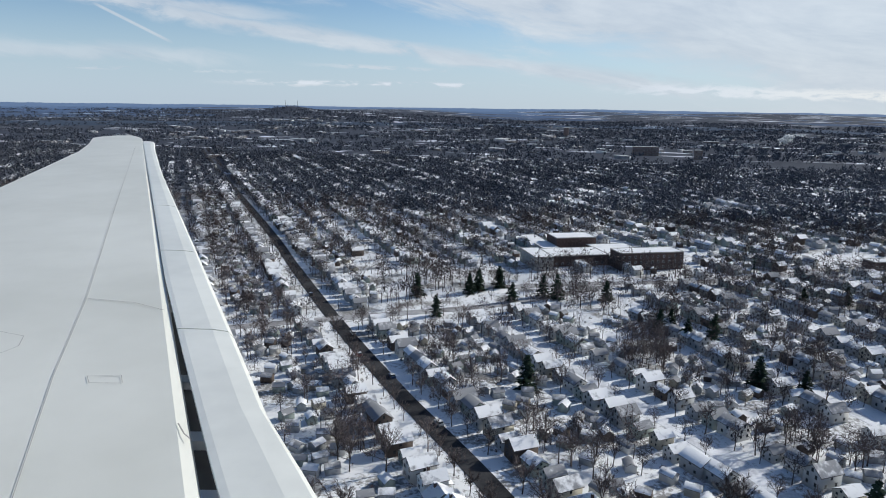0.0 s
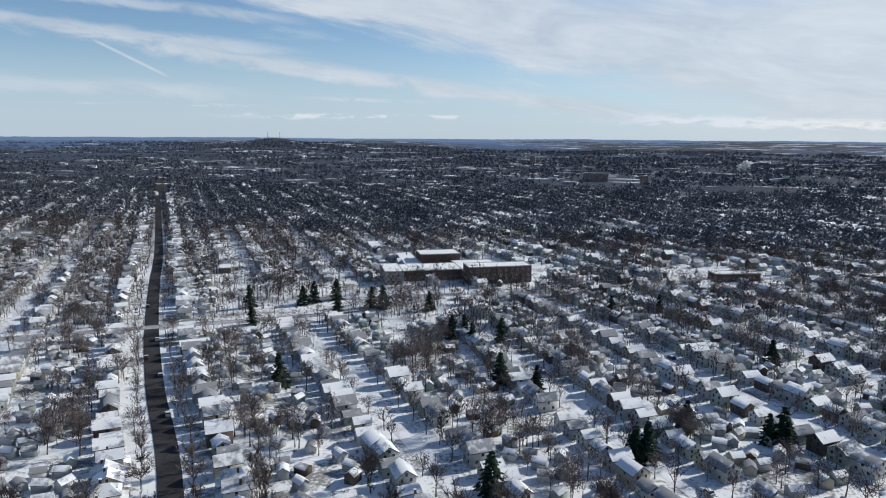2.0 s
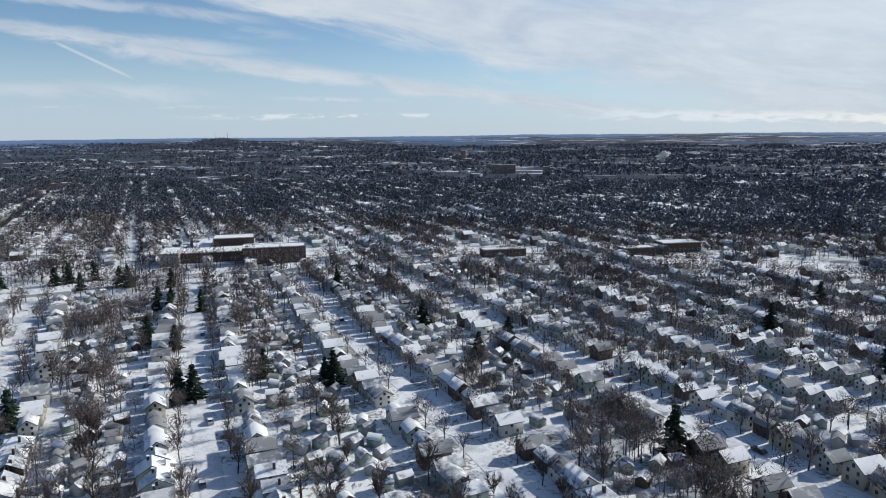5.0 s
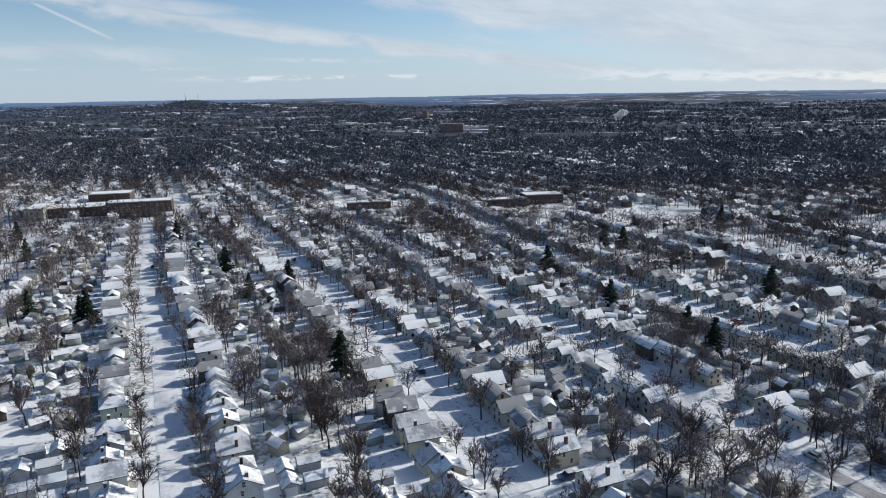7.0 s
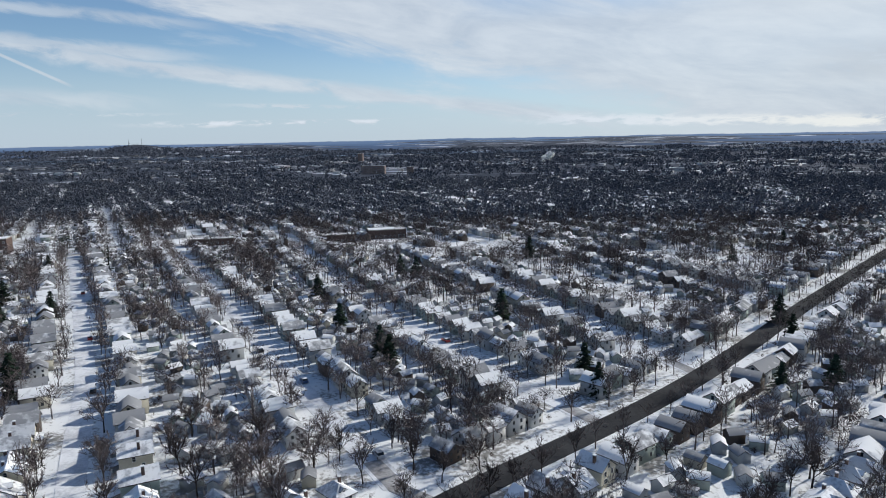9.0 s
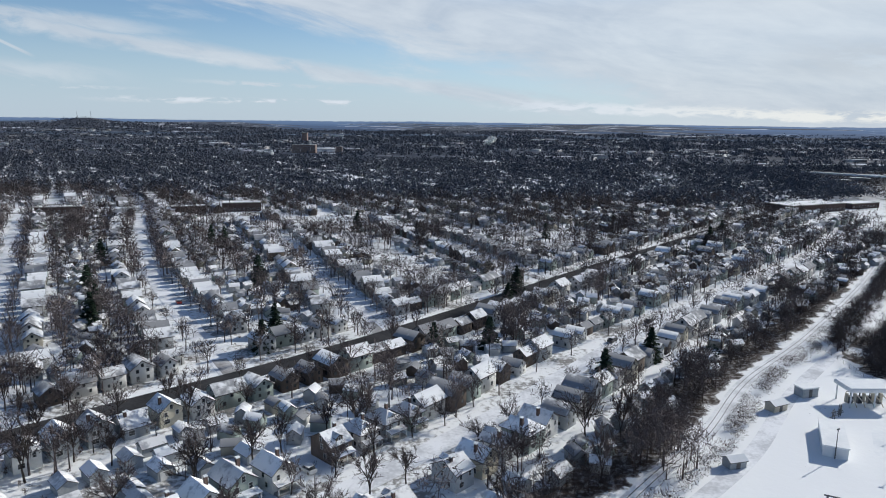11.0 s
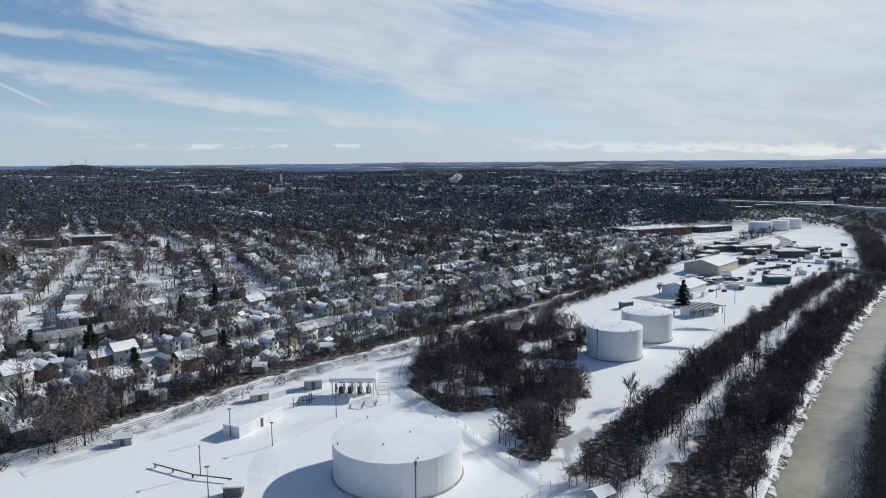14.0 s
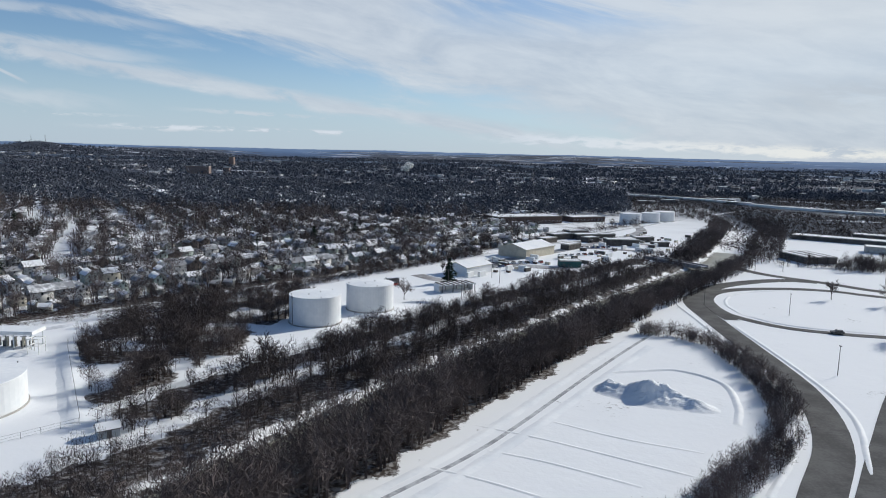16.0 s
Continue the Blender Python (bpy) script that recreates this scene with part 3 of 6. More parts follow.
HOUSES = []
for style, words in (("front_gable", "front-gabled clapboard house with snowy roof and porch"), ("hip", "square house with snowy hipped roof and dormer"),
                     ("side_gable", "side-gabled house with snowy roof, dormer and porch"), ("bungalow", "low bungalow with broad snowy roof and dormer")):
    for wall in ("white", "cream", "grey", "green", "brown"):
        if style == "bungalow" and wall in ("green", "cream"):
            continue
        tone = {"white": "white", "cream": "cream", "grey": "grey", "green": "pale green", "brown": "dark brown"}[wall]
        HOUSES.append((style, wall, tone + " " + words))


def garage():
    h = thing("garage", "small detached garage with a snow-covered roof", "garage", group="garages behind the houses")
    b = Build().section([(-1.6, 0), (1.6, 0), (1.6, 2.0), (0, 2.9), (-1.6, 2.0)], -2.3, 2.3, "y")
    part("wall", b.mesh("wall", WALLS["grey"]), h)
    f = Build().section(gable(1.85, 1.95, 3.1, 0.15), -2.5, 2.5, "y", 1, [0, 0, 1, 1, 1, 1])
    part("roof", f.mesh("roof", ROOF_SNOW, SHINGLE), h)
    part("door", Build().box(-1.2, 1.2, -2.36, -2.3, 0, 1.8).mesh("door", TRIM), h)
    return h


# keep-clear areas: school grounds, park, shops and playing field
CLEAR = [(-60, 335, 45, 460), (-100, 240, -55, 300), (-58, 268, 10, 300), (105, 380, 165, 425), (235, 380, 262, 425), (275, 362, 328, 410)]


def clear(x, y, pad=0.0):
    return all(not (a - pad < x < c + pad and b - pad < y < d + pad) for a, b, c, d in CLEAR)


def stations(line, pitch, jitter=0.5):
    d = np.gradient(line, axis=0)
    s = np.concatenate([[0], np.cumsum(np.linalg.norm(np.diff(line, axis=0), axis=1))])
    out, at = [], pitch * 0.5
    while at < s[-1]:
        x, y = np.interp(at, s, line[:, 0]), np.interp(at, s, line[:, 1])
        e = np.array([np.interp(at, s, d[:, 0]), np.interp(at, s, d[:, 1])])
        out.append((np.array([x, y]), e / np.linalg.norm(e)))
        at += pitch + rng.uniform(-jitter, jitter)
    return out


taken = np.zeros((0, 2))


def free(p, r):
    return len(taken) == 0 or np.min(np.hypot(taken[:, 0] - p[0], taken[:, 1] - p[1])) > r


near_sites, far_sites, garage_sites, street_trees, yard_trees = [], [], [], [], []
for line, setback in [(AVENUE, 12.8), (CROSSROAD, 12.8)] + [(x, 10.6) for x in LANES]:
    others = [o for o in ROADS if o is not line]
    for side in (1, -1):
        for at, e in stations(line, 6.3, 0.5):
            nrm = np.array([-e[1], e[0]]) * side
            turn = math.degrees(math.atan2(-nrm[0], nrm[1])) + 0.0
            p = at + nrm * (setback + rng.uniform(-0.5, 0.7))
            if p[1] < 62 or p[1] > 760 or not clear(*p) or min(gap(o, p)[0] for o in others) < 7.5 or not free(p, 5.2) or rng.random() < 0.06:
                continue
            if p[0] > x_of(RAIL, p[1]) - 11:
                continue
            taken = np.vstack([taken, p])
            (near_sites if p[1] < 262 else far_sites).append((p, turn))
            q = p + nrm * rng.uniform(7.5, 11.0) + e * rng.uniform(-1.5, 1.5)
            for q in (q, q + nrm * 4.6 + e * rng.uniform(-1.5, 1.5)):
                if min(gap(o, q)[0] for o in ROADS) > 12.5 and clear(*q) and free(q, 3.7) and rng.random() < 0.75:
                    taken = np.vstack([taken, q])
                    garage_sites.append((q, turn))
        for at, e in stations(line, 9.0, 2.0):
            nrm = np.array([-e[1], e[0]]) * side
            p = at + nrm * rng.uniform(4.4, 6.2)
            if min(gap(o, p)[0] for o in others) > 5 and rng.random() < 0.8:
                street_trees.append(p)
        for at, e in stations(line, 5.2, 1.5):
            nrm = np.array([-e[1], e[0]]) * side
            p = at + nrm * rng.uniform(15.5, 29)
            if min(gap(o, p)[0] for o in ROADS) > 8 and free(p, 3.0) and p[0] < x_of(RAIL, p[1]) - 6:
                yard_trees.append(p)

# nearest houses one by one, with all their parts
near_sites.sort(key=lambda s: s[0][1])
detail, rest = near_sites[:215], near_sites[215:]
masters = {}
WEIGHT = np.array([{"white": 4.0, "cream": 1.4, "grey": 3.2, "green": 1.6, "brown": 0.9}[h[1]] for h in HOUSES])
WEIGHT /= WEIGHT.sum()
for k, (p, turn) in enumerate(detail):
    spec = HOUSES[int(rng.choice(len(HOUSES), p=WEIGHT))]
    flip = 0.70 + 0.16 * rng.random()
    m = pose(p[0], p[1], 0, 0, 0, turn + rng.uniform(-2, 2)) @ Matrix.Scale(flip, 4)
    if spec not in masters:
        masters[spec] = house(*spec)
        masters[spec].matrix_basis = m
    else:
        c = copy_thing(masters[spec], m)
        c.scale = (flip, flip, flip)
far_sites += rest
garage_sites.sort(key=lambda s: s[0][1])
shed_sites = garage_sites[230:]
first = None
for q, turn in garage_sites[:230]:
    m = pose(q[0], q[1], 0, 0, 0, turn + (90 if rng.random() < 0.4 else 0)) @ Matrix.Scale(0.88, 4)
    if first is None:
        first = garage()
        first.matrix_basis = m
    else:
        copy_thing(first, m).scale = (0.88, 0.88, 0.88)

# ---- the rest of the town: rows of houses along further streets ----
UA, UB = np.array([-0.57, 0.82]), np.array([0.58, 0.815])
far_lines = []
for k in range(-16, 26):
    c = np.array([60 + 61.0 * k, 330.0])
    far_lines.append(("a", np.array([c + UA * s for s in np.arange(-60, 1250, 30)])))
for k in range(0, 14):
    c = np.array([395 - 20 + 61.0 * k, 200.0])
    far_lines.append(("b", np.array([c + UB * s for s in np.arange(120, 1250, 30)])))


def in_town(p, fam):
    x, y = p[:, 0], p[:, 1]
    limit = 338 + 0.10 * np.clip(x, -100, 400)
    ok = (y < 1000) & (x > -0.95 * y - 100) & (x < 620 + 0.62 * y)
    a = ok & (x < x_of(CROSSROAD, np.clip(y, 50, 550)) - 25 + np.clip(y - 550, 0, 900) * 0.4) & ((y > limit) | (x < -330) | ((x < -170) & (y > 190)))
    b = ok & (x > x_of(CROSSROAD, np.clip(y, 50, 550)) + 20 + np.clip(y - 550, 0, 900) * 0.4) & (x < np.minimum(x_of(RAIL, np.clip(y, 50, 690)) - 14, 655 + np.clip(y - 560, 0, 900) * 0.12))
    return a if fam == "a" else b


RES = 2.0
X0, Y0 = -1400, 30
busy = np.zeros((1550, 700), bool)


def mark(p, r):
    k = int(r / RES) + 1
    o = np.array([(i, j) for i in range(-k, k + 1) for j in range(-k, k + 1) if math.hypot(i, j) * RES <= r])
    ij = (np.floor((np.asarray(p)[:, :2] - (X0, Y0)) / RES).astype(int)[:, None] + o[None]).reshape(-1, 2)
    ij = ij[(ij[:, 0] >= 0) & (ij[:, 0] < busy.shape[0]) & (ij[:, 1] >= 0) & (ij[:, 1] < busy.shape[1])]
    busy[ij[:, 0], ij[:, 1]] = True


def is_busy(p):
    ij = np.floor((np.asarray(p)[:, :2] - (X0, Y0)) / RES).astype(int)
    ok = (ij[:, 0] >= 0) & (ij[:, 0] < busy.shape[0]) & (ij[:, 1] >= 0) & (ij[:, 1] < busy.shape[1])
    out = np.zeros(len(ij), bool)
    out[ok] = busy[ij[ok, 0], ij[ok, 1]]
    return out


def dense(line, step=1.5):
    s = np.concatenate([[0], np.cumsum(np.linalg.norm(np.diff(line, axis=0), axis=1))])
    u = np.arange(0, s[-1], step)
    return np.stack([np.interp(u, s, line[:, 0]), np.interp(u, s, line[:, 1])], 1)


for line in ROADS:
    mark(dense(line), 4.6)
mark(taken, 3.3)
for a, b, c, d in CLEAR[3:] + [(-48, 352, 36, 408)]:
    gxx, gyy = np.meshgrid(np.arange(a, c, 2), np.arange(b, d, 2))
    mark(np.stack([gxx.ravel(), gyy.ravel()], 1), 2.0)


def inside(p, poly):
    x, y = p[:, 0], p[:, 1]
    out = np.zeros(len(p), bool)
    for (xa, ya), (xb, yb) in zip(poly, poly[1:] + poly[:1]):
        out ^= ((ya > y) != (yb > y)) & (x < (xb - xa) * (y - ya) / (yb - ya + 1e-9) + xa)
    return out


YARD_AREA = [(548, 268), (602, 350), (640, 440), (590, 470), (600, 500), (655, 545), (700, 585), (765, 570), (752, 492), (690, 349), (636, 285), (600, 229), (571, 190), (545, 200)]
HIGHWAY = curve([(640, 1080), (740, 960), (816, 899), (862, 850), (895, 770), (960, 700), (1060, 655), (1250, 610), (1500, 580)])
mark(dense(HIGHWAY, 3.0), 24.0)
gxx, gyy = np.meshgrid(np.arange(540, 770, 2), np.arange(186, 590, 2))
grid = np.stack([gxx.ravel(), gyy.ravel()], 1).astype(float)
mark(grid[inside(grid, YARD_AREA)], 2.0)

rows_p, rows_t = [np.array([s[0] for s in far_sites])], [np.array([s[1] for s in far_sites])]
for fam, line in far_lines:
    e = (line[-1] - line[0]) / np.linalg.norm(line[-1] - line[0])
    L = np.linalg.norm(line[-1] - line[0])
    for side in (1, -1):
        nrm = np.array([-e[1], e[0]]) * side
        s = np.arange(4, L, 6.7) + rng.uniform(-0.7, 0.7, len(np.arange(4, L, 6.7)))
        p = line[0] + e * s[:, None] + nrm * (10.4 + rng.uniform(-1, 1.2, len(s)))[:, None]
        keep = in_town(p, fam) & ~is_busy(p) & (rng.random(len(p)) < 0.92)
        p = p[keep]
        rows_p.append(p), rows_t.append(np.full(len(p), math.degrees(math.atan2(-nrm[0], nrm[1]))))
        q = p + nrm * rng.uniform(8, 12, len(p))[:, None]
        q = q[in_town(q, fam) & ~is_busy(q) & (rng.random(len(q)) < 0.7)]
        rows_p.append(q), rows_t.append(rng.uniform(0, 360, len(q)) * 0 + 1000)
    on = dense(line)
    mark(on[in_town(on, fam)], 2.6)
rows_p.append(np.array([s[0] for s in shed_sites])), rows_t.append(np.full(len(shed_sites), 1000.0))
hp, ht = np.concatenate(rows_p), np.concatenate(rows_t)
shed = ht >= 999
ht = np.where(shed, rng.uniform(0, 360, len(ht)), ht)
mark(hp, 2.2)
size = np.where(shed, 0.46, rng.uniform(0.62, 0.90, len(hp)))
tall = size * rng.uniform(0.85, 1.1, len(hp))
pos = np.concatenate([hp, np.zeros((len(hp), 1))], 1)
rad = np.radians(ht + rng.uniform(-3, 3, len(ht)) + 90 * (rng.random(len(ht)) < 0.35))
W, D, E, R = 2.8, 3.7, 4.3, 6.4
wall_proto = (np.array([(x, y, z) for y in (-D, D) for x, z in ((-W, 0), (W, 0), (W, E), (0, R - 0.3), (-W, E))]),
              np.array([(0, 1, 2), (0, 2, 4), (2, 3, 4), (5, 7, 6), (5, 9, 7), (7, 9, 8), (0, 5, 6), (0, 6, 1), (1, 6, 7), (1, 7, 2), (0, 4, 9), (0, 9, 5)]))
roof_proto = (np.array([(x, y, z) for y in (-D - 0.35, D + 0.35) for x, z in ((-W - 0.4, E - 0.15), (0, R), (W + 0.4, E - 0.15))]),
              np.array([(0, 3, 4), (0, 4, 1), (1, 4, 5), (1, 5, 2)]))
eave_proto = (np.array([(x, y, z) for y in (-D - 0.34, D + 0.34) for x, z in ((-W - 0.38, E - 0.2), (0, R - 0.05), (W + 0.38, E - 0.2), (W + 0.38, E - 0.42), (0, R - 0.3), (-W - 0.38, E - 0.42))]),
              np.array([(0, 1, 4), (0, 4, 5), (1, 2, 3), (1, 3, 4), (6, 10, 7), (6, 11, 10), (7, 9, 8), (7, 10, 9), (0, 5, 11), (0, 11, 6), (2, 8, 9), (2, 9, 3)]))
pane = []
for x, z in ((-1.3, 1.5), (1.3, 1.5), (-1.3, 3.4), (1.3, 3.4), (0.0, 4.9)):
    for y in (-D - 0.03, D + 0.03):
        pane.append([(x - 0.38, y, z - 0.5), (x + 0.38, y, z - 0.5), (x + 0.38, y, z + 0.5), (x - 0.38, y, z + 0.5)])
for y, z in ((-1.8, 1.5), (1.8, 1.5), (0.0, 3.4)):
    for x in (-W - 0.03, W + 0.03):
        pane.append([(x, y - 0.38, z - 0.5), (x, y + 0.38, z - 0.5), (x, y + 0.38, z + 0.5), (x, y - 0.38, z + 0.5)])
pane_proto = (np.array(pane).reshape(-1, 3), np.arange(len(pane) * 4).reshape(-1, 4))
MIXED, mn, mb = material("mixed_house_paint", 0.8)
ramp = mn.add("ValToRGB")
ramp.color_ramp.interpolation = "CONSTANT"
for i, (at, col) in enumerate(((0.0, (0.58, 0.58, 0.57)), (0.26, (0.42, 0.40, 0.34)), (0.36, (0.36, 0.38, 0.40)), (0.70, (0.11, 0.092, 0.082)), (0.82, (0.32, 0.37, 0.35)))):
    el = ramp.color_ramp.elements[i] if i < 2 else ramp.color_ramp.elements.new(at)
    el.position, el.color = at, rgb(*col)
mn.put(ramp.inputs[0], mn.add("NewGeometry").outputs["Random Per Island"])
mn.put(mb.inputs["Base Color"], ramp.outputs[0])
near_h = (hp[:, 1] < 430) & ~shed
v, t = spread(pane_proto, pos[near_h], size[near_h], rad[near_h], tall[near_h])
bulk("distant_house_windows", v, t, GLASS, "dark windows of many small town houses", "windows")
for nm, proto, mat, lab in (("distant_house_walls", wall_proto, MIXED, "painted walls of many small town houses"),
                            ("distant_house_roofs", roof_proto, MANY_ROOFS, "snow-covered gable roofs of many town houses"),
                            ("distant_house_eaves", eave_proto, SHINGLE, "dark eaves under snowy roofs of many houses")):
    near_e = hp[:, 1] < (520 if proto is eave_proto else 9999)
    v, t = spread(proto, pos[near_e], size[near_e], rad[near_e], tall[near_e])
    bulk(nm, v, t, mat, lab, "houses")


# ---- trees over the town ----
FIR_SPOTS = [(-73, 244), (-67, 280), (-64, 286), (-56, 294), (-47, 273), (-35, 285), (-29, 283), (-29, 182), (-88, 269), (16, 249), (50, 198), (38, 201), (31, 247),
             (12, 246), (21, 240), (47, 132), (78, 156), (81, 158), (115, 175), (-8, 286), (205, 148), (152, 208), (112, 176), (126, 241), (160, 223)]
FIR_SPOTS += [(93, 311), (274, 306), (282, 302), (72, 296), (106, 425), (296, 174), (324, 230), (393, 164), (350, 160), (291, 185), (348, 176), (412, 211),
              (433, 146), (524, 364), (415, 231), (474, 401), (509, 333), (584, 247), (432, 348), (333, 355), (407, 169), (92, 178), (272, 211), (251, 254), (447, 165)]
for k, (x, y) in enumerate(FIR_SPOTS):
    if y < 420:
        plant(FIR_KINDS[k % 4], x + 0.0, y + 0.0, 1.42 if (x, y) == (205, 148) else rng.uniform(1.0, 1.38), rng.uniform(0, 360), "dark green spruce standing in the snow", "spruces among the houses")
mark(np.array(FIR_SPOTS, float), 2.5)


def round_bush(x, y, wide, tall):
    """A clipped round evergreen: a short stem under a dense egg of leafy slips."""
    r = np.random.default_rng(int(x))
    t = thing("evergreen_bush", "round dark evergreen bush beside the snowy railway", "bush", pose(x, y, 0))
    part("trunk", Build().tube((0, 0, 0), (0, 0, tall * 0.4), 0.16, 0.1, 6).mesh("trunk", BARK), t)
    v, f = [], []
    for _ in range(520):
        d = r.normal(size=3)
        d /= np.linalg.norm(d)
        c = np.array([0, 0, tall * 0.54]) + d * np.array([wide, wide, tall * 0.46]) * r.uniform(0.72, 1.0)
        a2, b2 = r.normal(size=3), r.normal(size=3)
        k = len(v)
        v += [tuple(c + 0.22 * a2 / np.linalg.norm(a2)), tuple(c + 0.22 * b2 / np.linalg.norm(b2)), tuple(c + d * 0.3)]
        f.append((k, k + 1, k + 2))
    me = bpy.data.meshes.new("crown")
    me.from_pydata(v, [], f)
    me.materials.append(NEEDLE)
    part("crown", me, t)


round_bush(462.3, 167.5, 2.1, 4.0)

sy = [(p, 1) for p in street_trees] + [(p, 0) for p in yard_trees]
sy.sort(key=lambda s: s[0][1])
single = [s for s in sy if s[0][1] > 70][:290]
others = [s for s in sy if s[0][1] > 70][290:]
for p, street in single:
    plant(TREE_KINDS[int(rng.integers(7))], p[0], p[1], rng.uniform(0.62, 0.95) if street else rng.uniform(0.7, 1.15), rng.uniform(0, 360),
          "bare street tree in snow beside the road" if street else "bare leafless tree in a snowy back yard", "bare trees along the streets" if street else "bare trees in the yards")


def tuft(seed, n, wide, long, trunk=True, mid=0.64, deep=0.34, broad=0.30):
    """A far bare tree: a stem and a loose crown of slips."""
    r = np.random.default_rng(seed)
    v, t = [], []
    if trunk:
        v += [(-0.02, 0, 0), (0.02, 0, 0), (0, 0, 0.6), (0, -0.02, 0), (0, 0.02, 0), (0, 0, 0.6)]
        t += [(0, 1, 2), (3, 4, 5)]
    for _ in range(n):
        d = r.normal(size=3)
        d /= np.linalg.norm(d)
        c = np.array([0, 0, mid]) + d * np.array([broad, broad, deep]) * r.uniform(0.2, 1.0) ** 0.6
        a = d * 0.5 + r.normal(size=3) * 0.5 + (0, 0, 0.4)
        a = a / np.linalg.norm(a) * long * r.uniform(0.6, 1.2)
        s = np.cross(a, r.normal(size=3))
        s = s / np.linalg.norm(s) * wide * r.uniform(0.5, 1.3)
        k = len(v)
        v += [tuple(c - a * 0.5 - s), tuple(c - a * 0.5 + s), tuple(c + a * 0.5)]
        t += [(k, k + 1, k + 2)]
    return np.array(v, float), np.array(t)


def forest(name, protos, p, size, mat, label, category="trees"):
    pick = rng.integers(len(protos), size=len(p))
    z = height(p[:, 0], p[:, 1])
    pos = np.concatenate([p, z[:, None]], 1)
    bits = [spread(protos[k], pos[pick == k], size[pick == k], rng.uniform(0, 6.28, (pick == k).sum()), size[pick == k] * rng.uniform(0.85, 1.2, (pick == k).sum())) for k in range(len(protos)) if (pick == k).any()]
    v, t = joined(bits)
    return bulk(name, v, t, mat, label, category)


MID = []
for s in range(4):
    wood, crown = bare_tree(300 + s, limbs=5, subs=2, ends=3, twigs=3, wide=0.3 + 0.2 * s, sliver=0.011, n=3)
    MID.append(joined([wood, crown, tuft(310 + s, 110, 0.0085, 0.17, False, 0.66, 0.28, 0.26 + 0.05 * s)]))
FAR = [tuft(s, 44, 0.0145, 0.24, broad=0.36) for s in range(5)]
FAR2 = [tuft(20 + s, 12, 0.062, 0.32, False, broad=0.40, mid=0.55, deep=0.36) for s in range(5)]
YARD = [joined([tuft(140 + s, 110, 0.0085, 0.19, broad=0.36), tuft(150 + s, 14, 0.008, 0.55, broad=0.22)]) for s in range(5)]
YARD2 = [tuft(170 + s, 64, 0.0100, 0.20, broad=0.37) for s in range(5)]
VERY = [tuft(40 + s, 8, 0.10, 0.42, False, broad=0.45, mid=0.5, deep=0.4) for s in range(5)]
CONE = [joined(conifer(60 + s, 6, 5, 2)) for s in range(2)]

op = np.array([s[0] for s in others])
near_o = op[:, 1] < 215
forest("mid_trees", MID, op[near_o], rng.uniform(5.5, 10.0, near_o.sum()), TWIG, "bare grey-brown trees between the town houses")
forest("mid_trees", YARD2, op[~near_o], rng.uniform(6.0, 10.0, (~near_o).sum()), TWIG, "bare grey-brown trees between the town houses")


def scatter(n, x0, x1, y0, y1):
    return np.stack([rng.uniform(x0, x1, n), rng.uniform(y0, y1, n)], 1)


def wedge(p, pad=0.0):
    return (p[:, 0] > -1.0 * p[:, 1] - 150 - pad) & (p[:, 0] < 640 + 0.62 * p[:, 1] + pad)


def clumpy(p, scale, seed):
    return np.array([noise.noise(Vector((x / scale, y / scale, seed))) for x, y in p])


tp = scatter(30000, -620, 700, 95, 520)
tp = tp[wedge(tp) & ~is_busy(tp) & (tp[:, 0] < x_of(RAIL, tp[:, 1]) - 4)]
tp = tp[(rng.random(len(tp)) < np.where(tp[:, 1] < 230, 0.14, np.where(tp[:, 1] < 300, 0.26, np.where(tp[:, 0] > 330, 0.58, 0.44))) + 1.1 * clumpy(tp, 34.0, 3.1))]
nearer = tp[:, 1] < 245
near_p = tp[nearer]
rng.shuffle(near_p)
near_p = near_p[:330]
forest("mid_trees", MID, near_p, rng.uniform(5.0, 10.5, len(near_p)), TWIG, "bare grey-brown trees in the back yards")
forest("far_trees", FAR, tp[~nearer], rng.uniform(6.5, 12.5, len(tp[~nearer])), TWIG, "bare grey-brown trees over the town")
tp = scatter(50000, -1100, 1250, 480, 980)
tp = tp[wedge(tp) & ~is_busy(tp)]
tp = tp[(rng.random(len(tp)) < np.where(tp[:, 0] > 300, 0.88, 0.68) + 1.3 * clumpy(tp, 60.0, 8.2)) & ((tp[:, 0] < 700 + 0.16 * (tp[:, 1] - 480)) | (tp[:, 1] > 905))]
forest("far_trees", FAR2, tp, rng.uniform(8.0, 14.0, len(tp)), HAZE_TWIG, "bare trees with haze-blue twigs over the distant town")
fp = scatter(2400, -800, 1000, 300, 1000)
fp = fp[wedge(fp) & ~is_busy(fp) & (fp[:, 0] < x_of(RAIL, np.clip(fp[:, 1], 50, 690)) + 20)]
fp = fp[rng.random(len(fp)) < 0.30 + 0.9 * clumpy(fp, 60.0, 4.4)]
forest("far_spruces", CONE, fp, rng.uniform(6, 11, len(fp)), NEEDLE, "dark spruces over the distant town")
tp = scatter(44000, -2900, 2600, 930, 3100)
tp = tp[wedge(tp, 60) & ~is_busy(tp) & (clumpy(tp, 150.0, 1.7) > -0.38 * rng.random(len(tp)) - 0.10) & (clumpy(tp * (0.4, 1.0), 70.0, 6.6) < 0.16)]
forest("far_woods", VERY, tp, rng.uniform(9, 15, len(tp)), HAZE_TWIG, "bare woods reaching towards the hills")
yb = []
